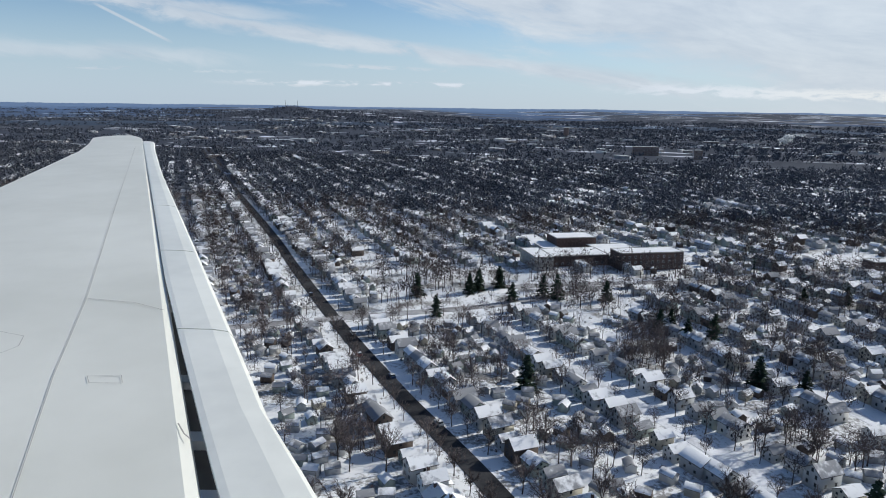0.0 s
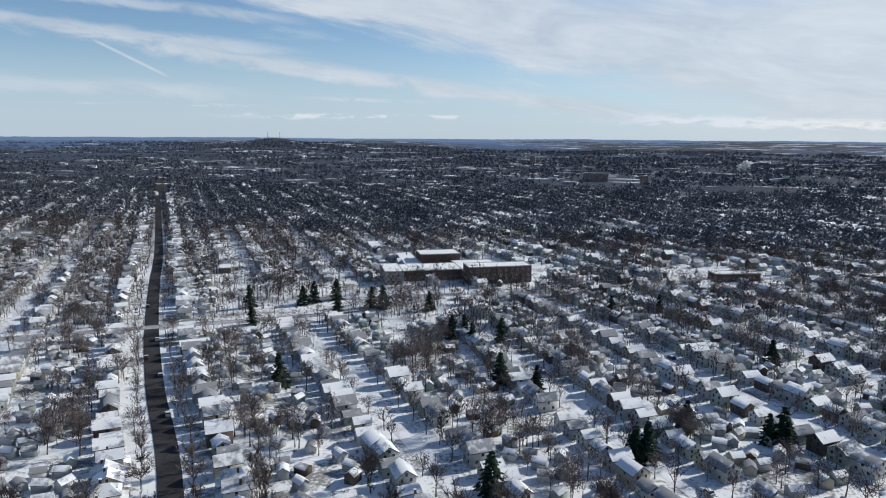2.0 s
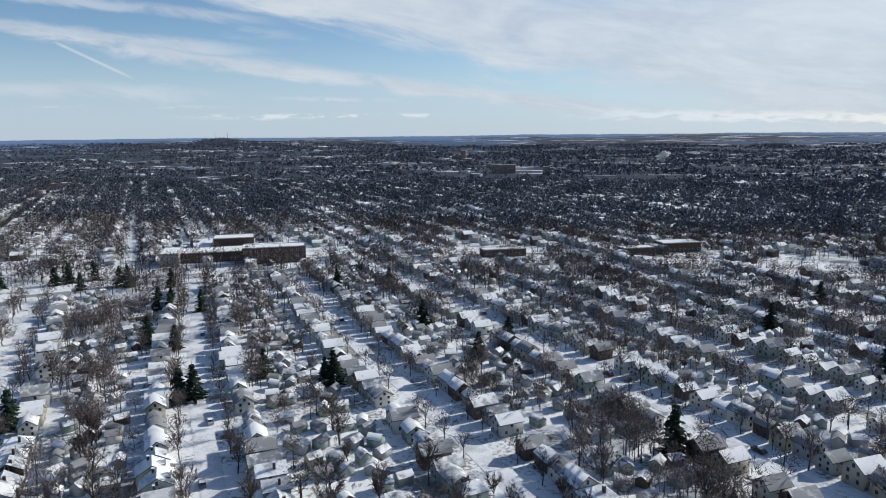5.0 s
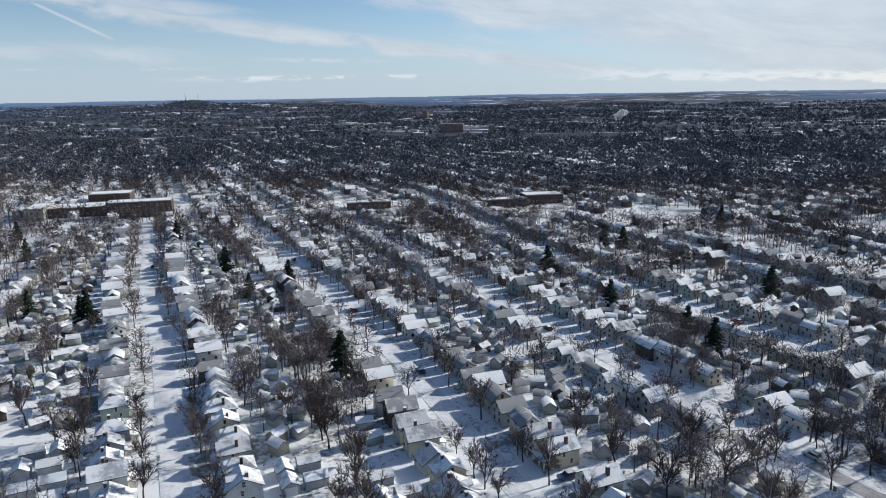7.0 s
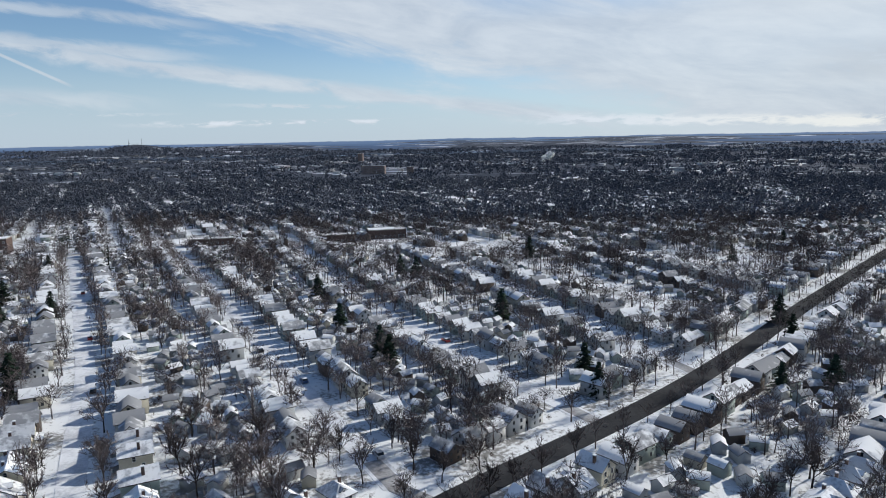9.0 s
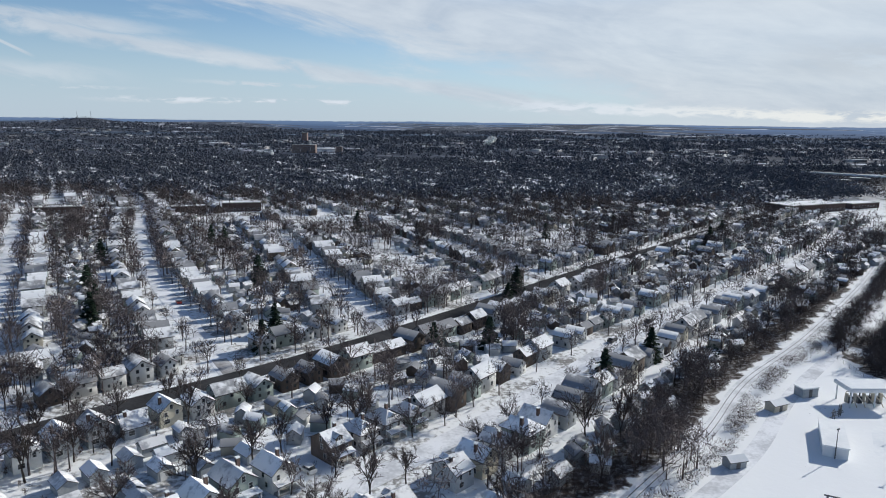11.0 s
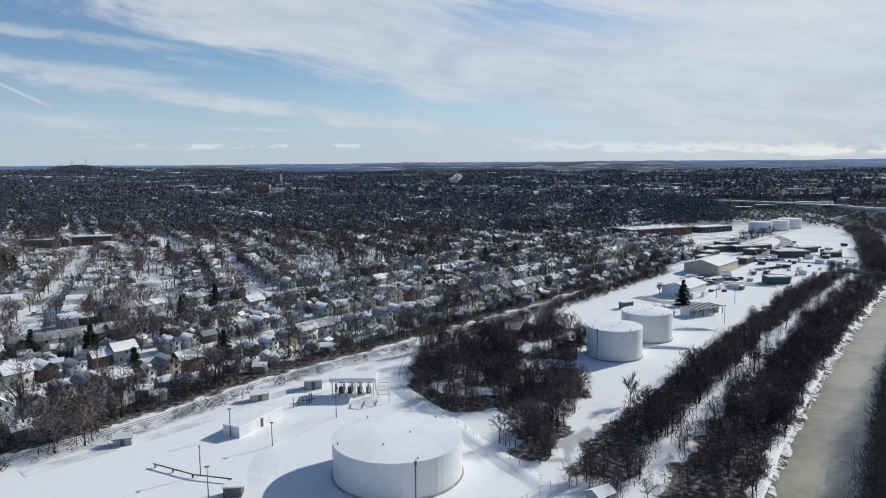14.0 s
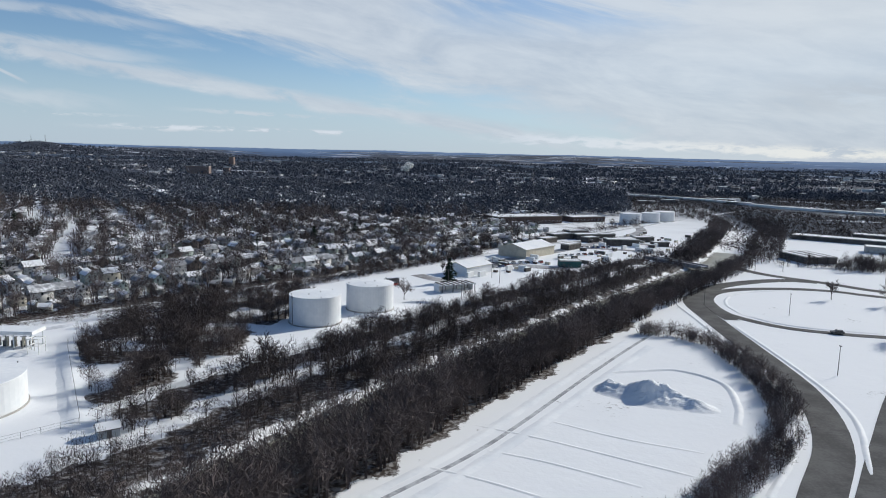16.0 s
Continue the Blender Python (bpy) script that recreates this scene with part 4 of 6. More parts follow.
for line in [AVENUE, CROSSROAD] + LANES:
    for side in (1, -1):
        s = dense(line, 1.0)
        d = np.gradient(s, axis=0)
        d /= np.linalg.norm(d, axis=1)[:, None]
        k = rng.integers(len(s), size=int(len(s) * 1.25))
        yb.append(s[k] + np.stack([-d[k, 1], d[k, 0]], 1) * (side * rng.uniform(15, 31, len(k)))[:, None])
yb = np.concatenate(yb)
yb = yb[~is_busy(yb) & (yb[:, 1] > 60) & (yb[:, 1] < 430) & (yb[:, 0] < x_of(RAIL, yb[:, 1]) - 6)]
yb = yb[rng.random(len(yb)) < np.where(yb[:, 1] < 195, 0.24, 0.42) + 1.5 * clumpy(yb, 24.0, 7.7)]
for x, y, r, m in ((203, 140, 12, 34), (190, 165, 8, 20), (437, 112, 7, 26), (268, 300, 8, 24), (330, 225, 7, 18), (140, 330, 11, 40), (60, 225, 8, 24), (95, 175, 7, 22)):
    a, q = rng.uniform(0, 6.28, m), r * np.sqrt(rng.random(m))
    yb = np.vstack([yb, np.stack([x + q * np.cos(a), y + q * np.sin(a)], 1)])
yb = yb[~is_busy(yb)]
for protos, some in ((YARD, yb[yb[:, 1] < 235]), (YARD2, yb[yb[:, 1] >= 235])):
    forest("yard_trees", protos, some, rng.uniform(5.0, 10.5, len(some)), TWIG, "bare trees and tall bushes behind the houses")
sb = []
for line in LANES + CROSS:
    s = dense(line, 1.0)
    d = np.gradient(s, axis=0)
    d /= np.linalg.norm(d, axis=1)[:, None]
    k = rng.integers(len(s), size=int(len(s) * 0.62))
    sb.append(s[k] + np.stack([-d[k, 1], d[k, 0]], 1) * (rng.choice([-1, 1], len(k)) * rng.uniform(3.4, 8.0, len(k)))[:, None])
sb = np.concatenate(sb)
sb = sb[(sb[:, 1] > 225) & (sb[:, 1] < 540) & (sb[:, 0] < x_of(RAIL, sb[:, 1]) - 6) & (np.min([gap(o, sb) for o in ROADS], axis=0) > 3.0)]
sb = sb[rng.random(len(sb)) < 0.42 + 1.2 * clumpy(sb, 30.0, 5.1)]
forest("street_trees", FAR, sb, rng.uniform(6.5, 10.5, len(sb)), TWIG, "bare street trees along the snowy lanes")
hp2 = scatter(5200, -330, 470, 70, 330)
hp2 = hp2[~is_busy(hp2) & (hp2[:, 0] < x_of(RAIL, hp2[:, 1]) - 4)]
shrub = [tuft(120 + s, 22, 0.035, 0.4, False) for s in range(4)]
forest("shrubs", shrub, hp2, rng.uniform(1.0, 2.4, len(hp2)), BRUSH, "bare garden shrubs and hedges in the snow", "shrubs")


# ---- public buildings and shops ----
PANE = Build().box(-0.6, 0.6, -0.06, 0.03, -0.65, 0.65, 0).box(-0.5, 0.5, -0.075, -0.05, -0.55, 0.55, 1).mesh("window", TRIM, GLASS)


def block_part(h, x0, x1, y0, y1, ht, wall, storeys=0, gap_x=2.6, roof="flat"):
    """One wing of a building: wall, snowy roof with parapet, rows of windows on its long sides."""
    if roof == "flat":
        part("wall", Build().box(x0, x1, y0, y1, 0, ht).mesh("wall", wall), h)
        b = Build().box(x0 + 0.3, x1 - 0.3, y0 + 0.3, y1 - 0.3, ht + 0.004, ht + 0.22, 0)
        for q in ((x0 - 0.1, x1 + 0.1, y0 - 0.1, y0 + 0.3), (x0 - 0.1, x1 + 0.1, y1 - 0.3, y1 + 0.1), (x0 - 0.1, x0 + 0.3, y0 + 0.3, y1 - 0.3), (x1 - 0.3, x1 + 0.1, y0 + 0.3, y1 - 0.3)):
            b.box(*q, ht - 0.1, ht + 0.4, 1)
        part("roof", b.mesh("roof", SNOW, CONCRETE), h, "flat roof under snow")
    else:
        m, rise = (y0 + y1) / 2, (y1 - y0) * 0.13
        b = Build().section([(y0, 0), (y1, 0), (y1, ht), (m, ht + rise), (y0, ht)], x0, x1, "x")
        part("wall", b.mesh("wall", wall), h)
        w2 = (y1 - y0) / 2 + 0.4
        pts = [(m - w2, ht - 0.05), (m, ht + rise + 0.22), (m + w2, ht - 0.05), (m + w2, ht - 0.25), (m, ht + rise + 0.01), (m - w2, ht - 0.25)]
        part("roof", Build().section(pts, x0 - 0.4, x1 + 0.4, "x", 1, [0, 0, 1, 1, 1, 1]).mesh("roof", SNOW, TAN), h, "low gabled roof under snow")
    for s in range(storeys):
        z = 1.6 + s * (ht - 0.8) / storeys
        for x in np.arange(x0 + 1.5, x1 - 1.0, gap_x):
            part("window", PANE, h).matrix_basis = pose(x, y0, z)
    return h


def building(name, label, x, y, turn, wings, category="building", group=""):
    h = thing(name, label, category, pose(x, y, 0, 0, 0, turn), group)
    for wing in wings:
        block_part(h, *wing)
    return h


FLATS = spotted("brown_flats_brick", (0.17, 0.13, 0.12), (0.25, 0.20, 0.18), 0.05)
building("school", "large brown brick school with flat snowy roofs and spruces", 0, 346, 26,
         [(-2, 33, 0, 13, 9.0, BRICK, 3, 3.2), (-36, -2.1, 14, 34, 5.5, BRICK, 1, 3.2), (-2, 22, 13.1, 44, 5.0, BRICK, 0), (-46, -36.1, 6, 30, 7.0, CONCRETE, 2, 2.6), (-20, 4, 44.1, 60, 9.0, BRICK, 0), (-30, -20.1, 36, 80, 4.5, CONCRETE, 0)], "school")
building("shop", "low brick shop with flat snowy roof beside a white lot", 128, 388, 22, [(0, 26, 0, 9, 4.2, BRICK, 1, 3.0)], "shop")
building("hall", "dark brick hall with flat snow-covered roof", 232, 420, 20, [(0, 24, 0, 13, 5.5, BRICK, 1, 3.0)], "building")
building("apartment_house", "white-roofed row of brick flats on a side street", 208, 400, 24, [(0, 20, 0, 9, 5.0, BRICK, 1, 2.6)], "building")
building("apartment_tower", "brown brick apartment slab far off over the trees", 20, 1255, 2, [(0, 44, 0, 12, 15.0, FLATS, 4, 3.4)], "tower")
building("apartment_tower", "brown apartment tower far off over the trees", 118, 1190, 8, [(0, 11, 0, 10, 15.0, FLATS, 4, 3.4)], "tower")
building("apartment_tower", "brown office tower low on the far horizon", -150, 1900, 2, [(0, 14, 0, 14, 26.0, FLATS, 0)], "tower")

# ---- tank farm ----
def tank(x, y, r, ht, label, riser=None):
    t = thing("storage_tank", label, "storage tank", pose(x, y, 0), "storage tanks")
    n = 56
    b = Build()
    ring = [(math.cos(2 * math.pi * i / n), math.sin(2 * math.pi * i / n)) for i in range(n)]
    v = [(c * r, s * r, z) for z in (0, ht) for c, s in ring]
    b.poly(v, [(i, (i + 1) % n, n + (i + 1) % n, n + i) for i in range(n)] + [tuple(range(n))[::-1]])
    me = b.mesh("shell", TANK)
    part("shell", me, t)
    b = Build()
    for z in (ht * 0.25, ht * 0.5, ht * 0.75):
        v = [(c * (r + 0.012), s * (r + 0.012), z + q) for q in (-0.03, 0.03) for c, s in ring]
        b.poly(v, [(i, (i + 1) % n, n + (i + 1) % n, n + i) for i in range(n)])
    part("weld_seam", b.mesh("weld_seam", TANK), t)
    b = Build()
    v = [(c * (r + 0.06), s * (r + 0.06), ht - 0.12) for c, s in ring] + [(c * (r + 0.06), s * (r + 0.06), ht + 0.08) for c, s in ring] + [(0, 0, ht + 0.5)]
    b.poly(v, [(i, (i + 1) % n, n + (i + 1) % n, n + i) for i in range(n)] + [(n + i, n + (i + 1) % n, 2 * n) for i in range(n)])
    part("roof", b.mesh("roof", LEVEL_SNOW), t, "shallow cone roof under snow")
    vent = Build().tube((0, 0, -0.1), (0, 0, 0.26), 0.08, 0.08, 8).tube((0, 0, 0.24), (0, 0, 0.32), 0.17, 0.12, 8)
    vm = vent.mesh("vent", STEEL)
    for a, q in ((0.3, 0.2), (4.4, 0.45), (1.0, 0.93), (5.2, 0.93), (3.6, 0.93), (2.3, 0.92)):
        part("vent", vm, t).location = (math.cos(a) * r * q, math.sin(a) * r * q, ht + 0.5 - 0.42 * q)
    if riser is not None:
        a = riser
        b = Build().box(-0.07, 0.07, -0.12, 0.0, 0.1, ht).box(-0.16, 0.16, -0.2, 0.0, ht - 0.5, ht + 0.25)
        part("pipe", b.mesh("pipe", STEEL), t, "dark riser pipe").matrix_basis = pose(math.cos(a) * r, math.sin(a) * r, 0, 0, 0, math.degrees(a) + 90)
    b = Build()
    v = [(c * (r + q), s * (r + q), z) for q, z in ((0.25, 0.01), (0.25, 0.3), (0.0, 0.3)) for c, s in ring]
    b.poly(v, [(k * n + i, k * n + (i + 1) % n, (k + 1) * n + (i + 1) % n, (k + 1) * n + i) for k in (0, 1) for i in range(n)])
    part("footing", b.mesh("footing", CONCRETE), t)
    return t


tank(503.5, 104.4, 10.9, 6.2, "wide white steel oil tank with snowy roof", -1.15)
tank(550.0, 179.5, 7.3, 8.1, "tall white steel oil tank with a riser pipe in snow", -2.35)
tank(562.2, 199.2, 7.3, 8.1, "tall white steel oil tank in a snowy yard")
for x, y, r in ((704, 521, 8.0), (722, 534, 7.0), (736, 551, 8.5)):
    tank(x, y, r, 7.5, "white storage tank at the far end of the yard")


def ridge(name, line, half, ht, mat, label, category="bank", kind="structure"):
    """A bank of snow or earth with a rounded crest along a line."""
    d = np.gradient(line, axis=0)
    d /= np.linalg.norm(d, axis=1)[:, None]
    nrm = np.stack([-d[:, 1], d[:, 0]], 1)
    prof = [(-1, -0.05), (-0.6, 0.35), (-0.2, 0.95), (0.2, 1.0), (0.6, 0.4), (1, -0.05)]
    n = len(line)
    v = [(*(line[i] + nrm[i] * a * half * (1 + 0.06 * math.sin(i * 1.7))), h * ht * (1 + 0.06 * math.sin(i * 0.9)) * min(1, 0.25 + i / 3, 0.25 + (n - 1 - i) / 3)) for a, h in prof for i in range(n)]
    f = [(k * n + i, k * n + i + 1, (k + 1) * n + i + 1, (k + 1) * n + i) for k in range(5) for i in range(n - 1)]
    me = Build().poly(v, f).mesh(name, mat)
    me.polygons.foreach_set("use_smooth", np.ones(len(me.polygons), bool))
    return thing(name, label, category, kind=kind, data=me)


ridge("bank", curve([(496, 148), (504, 136), (512, 124), (520, 112), (528, 101)], 2), 2.6, 0.45, LEVEL_SNOW, "snow-covered earth dike round the wide tank")
ridge("bank", curve([(494, 141), (484, 128), (479, 115), (481, 101), (488, 90), (500, 84), (518, 84)], 2), 2.6, 0.08, LEVEL_SNOW, "low snow-covered dike round the wide tank")
ridge("bank", curve([(571, 209), (578, 209.5), (585, 209)], 1.5), 0.8, 0.8, SNOW, "low snow-covered dike beside the tall tanks")
ridge("bank", curve([(559, 187.5), (566, 187), (573, 186.5)], 1.5), 0.8, 0.8, SNOW, "low snow-covered dike beside the tall tanks")

# loading rack: a canopy on posts over pipes
rack = thing("loading_canopy", "open steel loading canopy with a snow-covered roof", "canopy", pose(487, 143, 0, 0, 0, 6))
part("roof", Build().box(-5.2, 5.2, -3, 3, 3.6, 4.3, 0).box(-5.05, 5.05, -2.85, 2.85, 4.304, 4.45, 1).mesh("roof", TRIM, LEVEL_SNOW), rack, "thick white fascia with snow on top")
arm = Build().box(-0.22, 0.22, -0.3, 0.3, 0.4, 2.4).tube((0, 0, 2.3), (0.9, -1.6, 1.0), 0.12, 0.1, 6).tube((0.9, -1.6, 1.0), (0.9, -2.4, 0.2), 0.1, 0.1, 6).mesh("loading_arm", TAN)
for x in (-4.1, -2.3, -0.4, 1.5, 3.3):
    part("loading_arm", arm, rack, "tan jointed loading arm").location = (x, -0.2, 0)
post = Build().box(-0.11, 0.11, -0.11, 0.11, 0, 3.6).mesh("post", TANK)
for x in (-4.6, 0.5, 4.6):
    for y in (-2.5, 2.5):
        part("post", post, rack).location = (x, y, 0)
pump = Build().box(-0.5, 0.5, -0.4, 0.4, 0, 1.5).tube((0, 0, 1.5), (0, 0, 2.6), 0.1, 0.1).tube((-0.8, 0.2, 2.4), (0.8, 0.2, 2.4), 0.07, 0.07).mesh("pump", STEEL)
for x in (-3, -1, 1.2, 3.2):
    part("pump", pump, rack).location = (x, 0.3, 0)
gate = thing("steel_frame", "tall open steel frame beside the loading canopy", "frame", pose(494.5, 139, 0, 0, 0, 6))
for x in (-1.3, 1.3):
    for y in (-1.5, 1.5):
        part("post", Build().box(-0.08, 0.08, -0.08, 0.08, 0, 3.6).mesh("post", TRIM), gate).location = (x, y, 0)
for z in (1.8, 3.5):
    part("beam", Build().box(-1.38, 1.38, -1.6, -1.4, z, z + 0.15).box(-1.38, 1.38, 1.4, 1.6, z, z + 0.15).box(-1.4, -1.2, -1.4, 1.4, z, z + 0.15).box(1.2, 1.4, -1.4, 1.4, z, z + 0.15).mesh("beam", TRIM), gate)


def hut(x, y, turn, wd, dp, ht, wall, label, pitched=True):
    h = thing("hut", label, "hut", pose(x, y, 0, 0, 0, turn), "small huts")
    if pitched:
        part("wall", Build().section([(-dp, 0), (dp, 0), (dp, ht), (0, ht + dp * 0.45), (-dp, ht)], -wd, wd, "x").mesh("wall", wall), h)
        part("roof", Build().section(gable(dp + 0.25, ht - 0.05, ht + dp * 0.45 + 0.2, 0.15), -wd - 0.2, wd + 0.2, "x", 1, [0, 0, 1, 1, 1, 1]).mesh("roof", SNOW, STEEL), h)
    else:
        part("wall", Build().box(-wd, wd, -dp, dp, 0, ht).mesh("wall", wall), h)
        part("roof", Build().box(-wd - 0.15, wd + 0.15, -dp - 0.15, dp + 0.15, ht + 0.002, ht + 0.25).mesh("roof", SNOW), h)
    part("door", Build().box(-0.4, 0.4, -dp - 0.05, -dp, 0, min(1.8, ht - 0.2)).mesh("door", STEEL), h)
    return h


hut(471.3, 122.6, 70, 6.4, 2.0, 2.0, TANK, "long low white block building with flat snowy roof", False)
hut(466.8, 137.4, 30, 1.9, 1.2, 1.6, TAN, "small tan shed with a snowy roof")
hut(476.4, 146.2, 20, 2.0, 1.3, 2.0, WALLS["grey"], "grey metal shed with a snowy roof", False)
hut(450.2, 111.6, 20, 1.6, 1.1, 1.5, WALLS["grey"], "small grey hut beside the railway")
hut(479.0, 94.0, 10, 1.4, 1.0, 1.6, STEEL, "dark pump box standing in snow", False)
hut(563.0, 241.5, 30, 2.3, 1.2, 2.2, STEEL, "dark steel container with snow on top", False)
hut(536.2, 96.6, 40, 1.7, 1.4, 1.6, WALLS["grey"], "small grey hut with snowy roof at the wood's edge")
valves = thing("valve_group", "dark pipes and valves standing in the snow", "pipework", pose(477.6, 134.6, 0, 0, 0, 25))
for k in range(7):
    x, y = rng.uniform(-2.4, 2.4), rng.uniform(-1.1, 1.1)
    part("pipe", Build().tube((0, 0, 0), (0, 0, 1.6 + 0.8 * rng.random()), 0.09, 0.09, 6).tube((-0.7, 0, 0.8), (0.7, 0, 0.8), 0.08, 0.08, 6).mesh("pipe", STEEL), valves).location = (x, y, 0)
pipe = thing("pipeline", "long dark pipe on low stands across the snow", "pipeline", pose(0, 0, 0))
part("pipe", Build().tube((461, 102.5, 0.6), (470, 99, 0.6), 0.12, 0.12, 8).tube((470, 99, 0.6), (477, 98, 0.6), 0.12, 0.12, 8).mesh("pipe", STEEL), pipe)
for u in (461.5, 465.5, 469.8, 476.5):
    part("stand", Build().box(-0.08, 0.08, -0.2, 0.2, 0, 0.55).mesh("stand", STEEL), pipe).location = (u, np.interp(u, (461, 470, 477), (102.5, 99, 98)), 0)


def lamp_post(x, y, ht, arm=0.0, label="slim lamp post standing in the snow"):
    t = thing("lamp_post", label, "lamp post", pose(x, y, float(height(x, y)), 0, 0, rng.uniform(0, 360)), "poles and lamp posts")
    part("pole", Build().tube((0, 0, 0), (0, 0, ht), 0.10, 0.06, 6).mesh("pole", STEEL), t)
    part("head", Build().box(-0.35, 0.35, -0.1, 0.1, ht - 0.04, ht + 0.16).mesh("head", STEEL), t)
    return t


for x, y, z in ((469, 116.4, 5.5), (478.6, 112.7, 4.5), (470.7, 100, 5), (475.4, 92.7, 5), (486.7, 128, 4.5), (600, 262, 8), (603, 250, 6), (584, 240, 6), (680, 150, 7), (695, 213, 7), (672, 225, 6), (716, 300, 7), (730, 305, 7), (755, 270, 7), (590, 218, 6)):
    lamp_post(x, y, z)

# chain-link fence between the dike and the wood
fence = thing("fence", "dark wire fence along the tank yard", "fence", pose(0, 0, 0))
fl = dense(np.array([(494.0, 186.0), (494.5, 160.0), (497.0, 146.5), (513.0, 123.5), (529.0, 100.5), (518.0, 87.0)]), 3.0)
for k, (x, y) in enumerate(fl):
    part("post", Build().tube((0, 0, 0), (0, 0, 1.2), 0.035, 0.035, 5).mesh("post", STEEL), fence).location = (x, y, 0)
    if k:
        a, c = fl[k - 1], fl[k]
        part("wire", Build().tube((*a, 1.17), (*c, 1.17), 0.018, 0.018, 4).tube((*a, 0.7), (*c, 0.7), 0.010, 0.010, 4).tube((*a, 0.25), (*c, 0.25), 0.010, 0.010, 4).mesh("wire", STEEL), fence)

# ---- railway ----
ribbon("railway", RAIL, 1.5, 0.14, TRACKED, "single railway track under thin snow", "railway", thick=0.2)
for s in (-0.55, 0.55):
    d = np.gradient(RAIL, axis=0)
    d /= np.linalg.norm(d, axis=1)[:, None]
    ribbon("rail", RAIL + np.stack([-d[:, 1], d[:, 0]], 1) * s, 0.04, 0.22, STEEL, "dark steel rail", "rail", thick=0.1)
ribbon("path", curve([(440, 98), (456, 118), (474, 147), (500, 182), (545, 247), (588, 313), (638, 382), (680, 440)]), 1.6, 0.05, TRACKED, "snowy service road beside the railway", "path")

# ---- industrial yard ----
DARK = spotted("dark_sheet", (0.07, 0.065, 0.06), (0.14, 0.13, 0.12), 0.4)
GREEN = spotted("teal_sheet", (0.05, 0.11, 0.11), (0.08, 0.16, 0.15), 0.4)
building("warehouse", "tan sheet-metal warehouse with low snowy gable roof", 616, 316, 54.5, [(0, 26, 0, 16, 4.4, TAN, 0, 3, "gable")], "warehouse", "warehouses")
building("warehouse", "pale metal warehouse with low snowy gable roof", 590, 262, 54.5, [(0, 17, 0, 11, 3.6, TANK, 0, 3, "gable")], "warehouse", "warehouses")
building("warehouse", "small teal metal shed with flat snowy roof", 630, 294, 5, [(0, 9.5, 0, 6, 2.8, GREEN, 0)], "warehouse", "warehouses")
for x, y, a, l, wd, z in ((664, 377, 8, 18, 8, 3.4), (650, 401, 20, 16, 8, 3.0), (636, 396, 35, 15, 7, 3.2), (684, 398, 20, 12, 6, 2.8), (640, 352, 54, 13, 5, 2.8), (672, 392, 14, 11, 6, 2.6), (655, 388, 40, 9, 6, 2.8), (630, 378, 54, 12, 6, 2.6), (648, 420, 30, 14, 7, 3.0), (666, 412, 25, 10, 6, 2.4), (622, 362, 54, 10, 5, 2.4), (690, 380, 10, 9, 5, 2.4)):
    building("workshop", "low dark workshop with flat snowy roof", x, y, a, [(0, l, 0, wd, z, DARK, 0)], "workshop", "workshops")
building("factory", "long brick factory with flat snowy roof", 604, 476, 30, [(0, 54, 0, 22, 5.2, BRICK, 1, 3.2)], "factory")
building("factory", "low brick factory wing with flat snowy roof", 660, 512, 30, [(0, 30, 0, 14, 3.8, BRICK, 1, 3.2)], "factory")
building("shopping_hall", "long low store with flat snowy roof and dark front", 792, 446, -32, [(0, 62, 0, 14, 2.6, DARK, 0)], "store", "stores")
building("shopping_hall", "long low store with flat snowy roof and dark front", 838, 462, -32, [(0, 70, 0, 14, 2.6, DARK, 0)], "store", "stores")
building("shopping_hall", "low flat store beside the snowy car park", 806, 384, -24, [(0, 34, 0, 12, 3.4, CONCRETE, 0)], "store", "stores")
building("shopping_hall", "low dark-walled store with three snowy roof strips", 752, 331, 14, [(0, 4.8, 0, 22, 3.2, DARK, 0), (5.6, 10.4, 0, 22, 3.2, DARK, 0), (11.2, 16.0, 0, 22, 3.2, DARK, 0)], "store", "stores")
port = thing("carport", "open carport with dark ribbed roof and snow", "carport", pose(582.7, 226.3, 0, 0, 0, 33))
part("roof", Build().box(0, 14, 0, 6, 2.6, 2.8).mesh("roof", SNOW), port)
for k in range(7):
    part("rib", Build().box(0, 0.7, -0.1, 6.1, 2.804, 2.95).mesh("rib", DARK), port).location = (0.5 + 2.0 * k, 0, 0)
for x in (0.3, 4.7, 9.3, 13.7):
    for y in (0.3, 5.7):
        part("post", Build().box(-0.1, 0.1, -0.1, 0.1, 0, 2.6).mesh("post", STEEL), port).location = (x, y, 0)

part("wall", Build().box(0, 14, 5.75, 5.95, 0, 2.6).box(0, 0.2, 2.0, 5.7, 0, 2.6).box(13.8, 14, 2.0, 5.7, 0, 2.6).mesh("wall", TRIM), port)
for pts, half in (([(588, 282), (612, 318), (634, 348), (652, 376), (676, 414), (700, 462), (706, 520)], 3.4), ([(640, 366), (664, 362), (690, 356)], 3.0), ([(626, 372), (650, 392), (680, 392), (704, 378)], 3.4), ([(570, 262), (580, 252), (592, 250)], 3.0), ([(598, 296), (618, 294), (632, 290)], 4.5)):
    ribbon("yard_track", curve(pts), half, 0.04 + 0.002 * len(pts), SLUSH, "slushy grey vehicle track through the yard", "track")
crate_kinds = [(3.6, 1.2, 1.6, DARK, "dark steel container standing in the snowy yard"), (2.4, 1.0, 1.2, TAN, "tan crate with snow on top in the yard"), (4.2, 1.2, 1.9, TRIM, "white box trailer parked in the snowy yard"), (1.6, 1.2, 0.9, BRICK, "brown pallet stack in the snowy yard")]
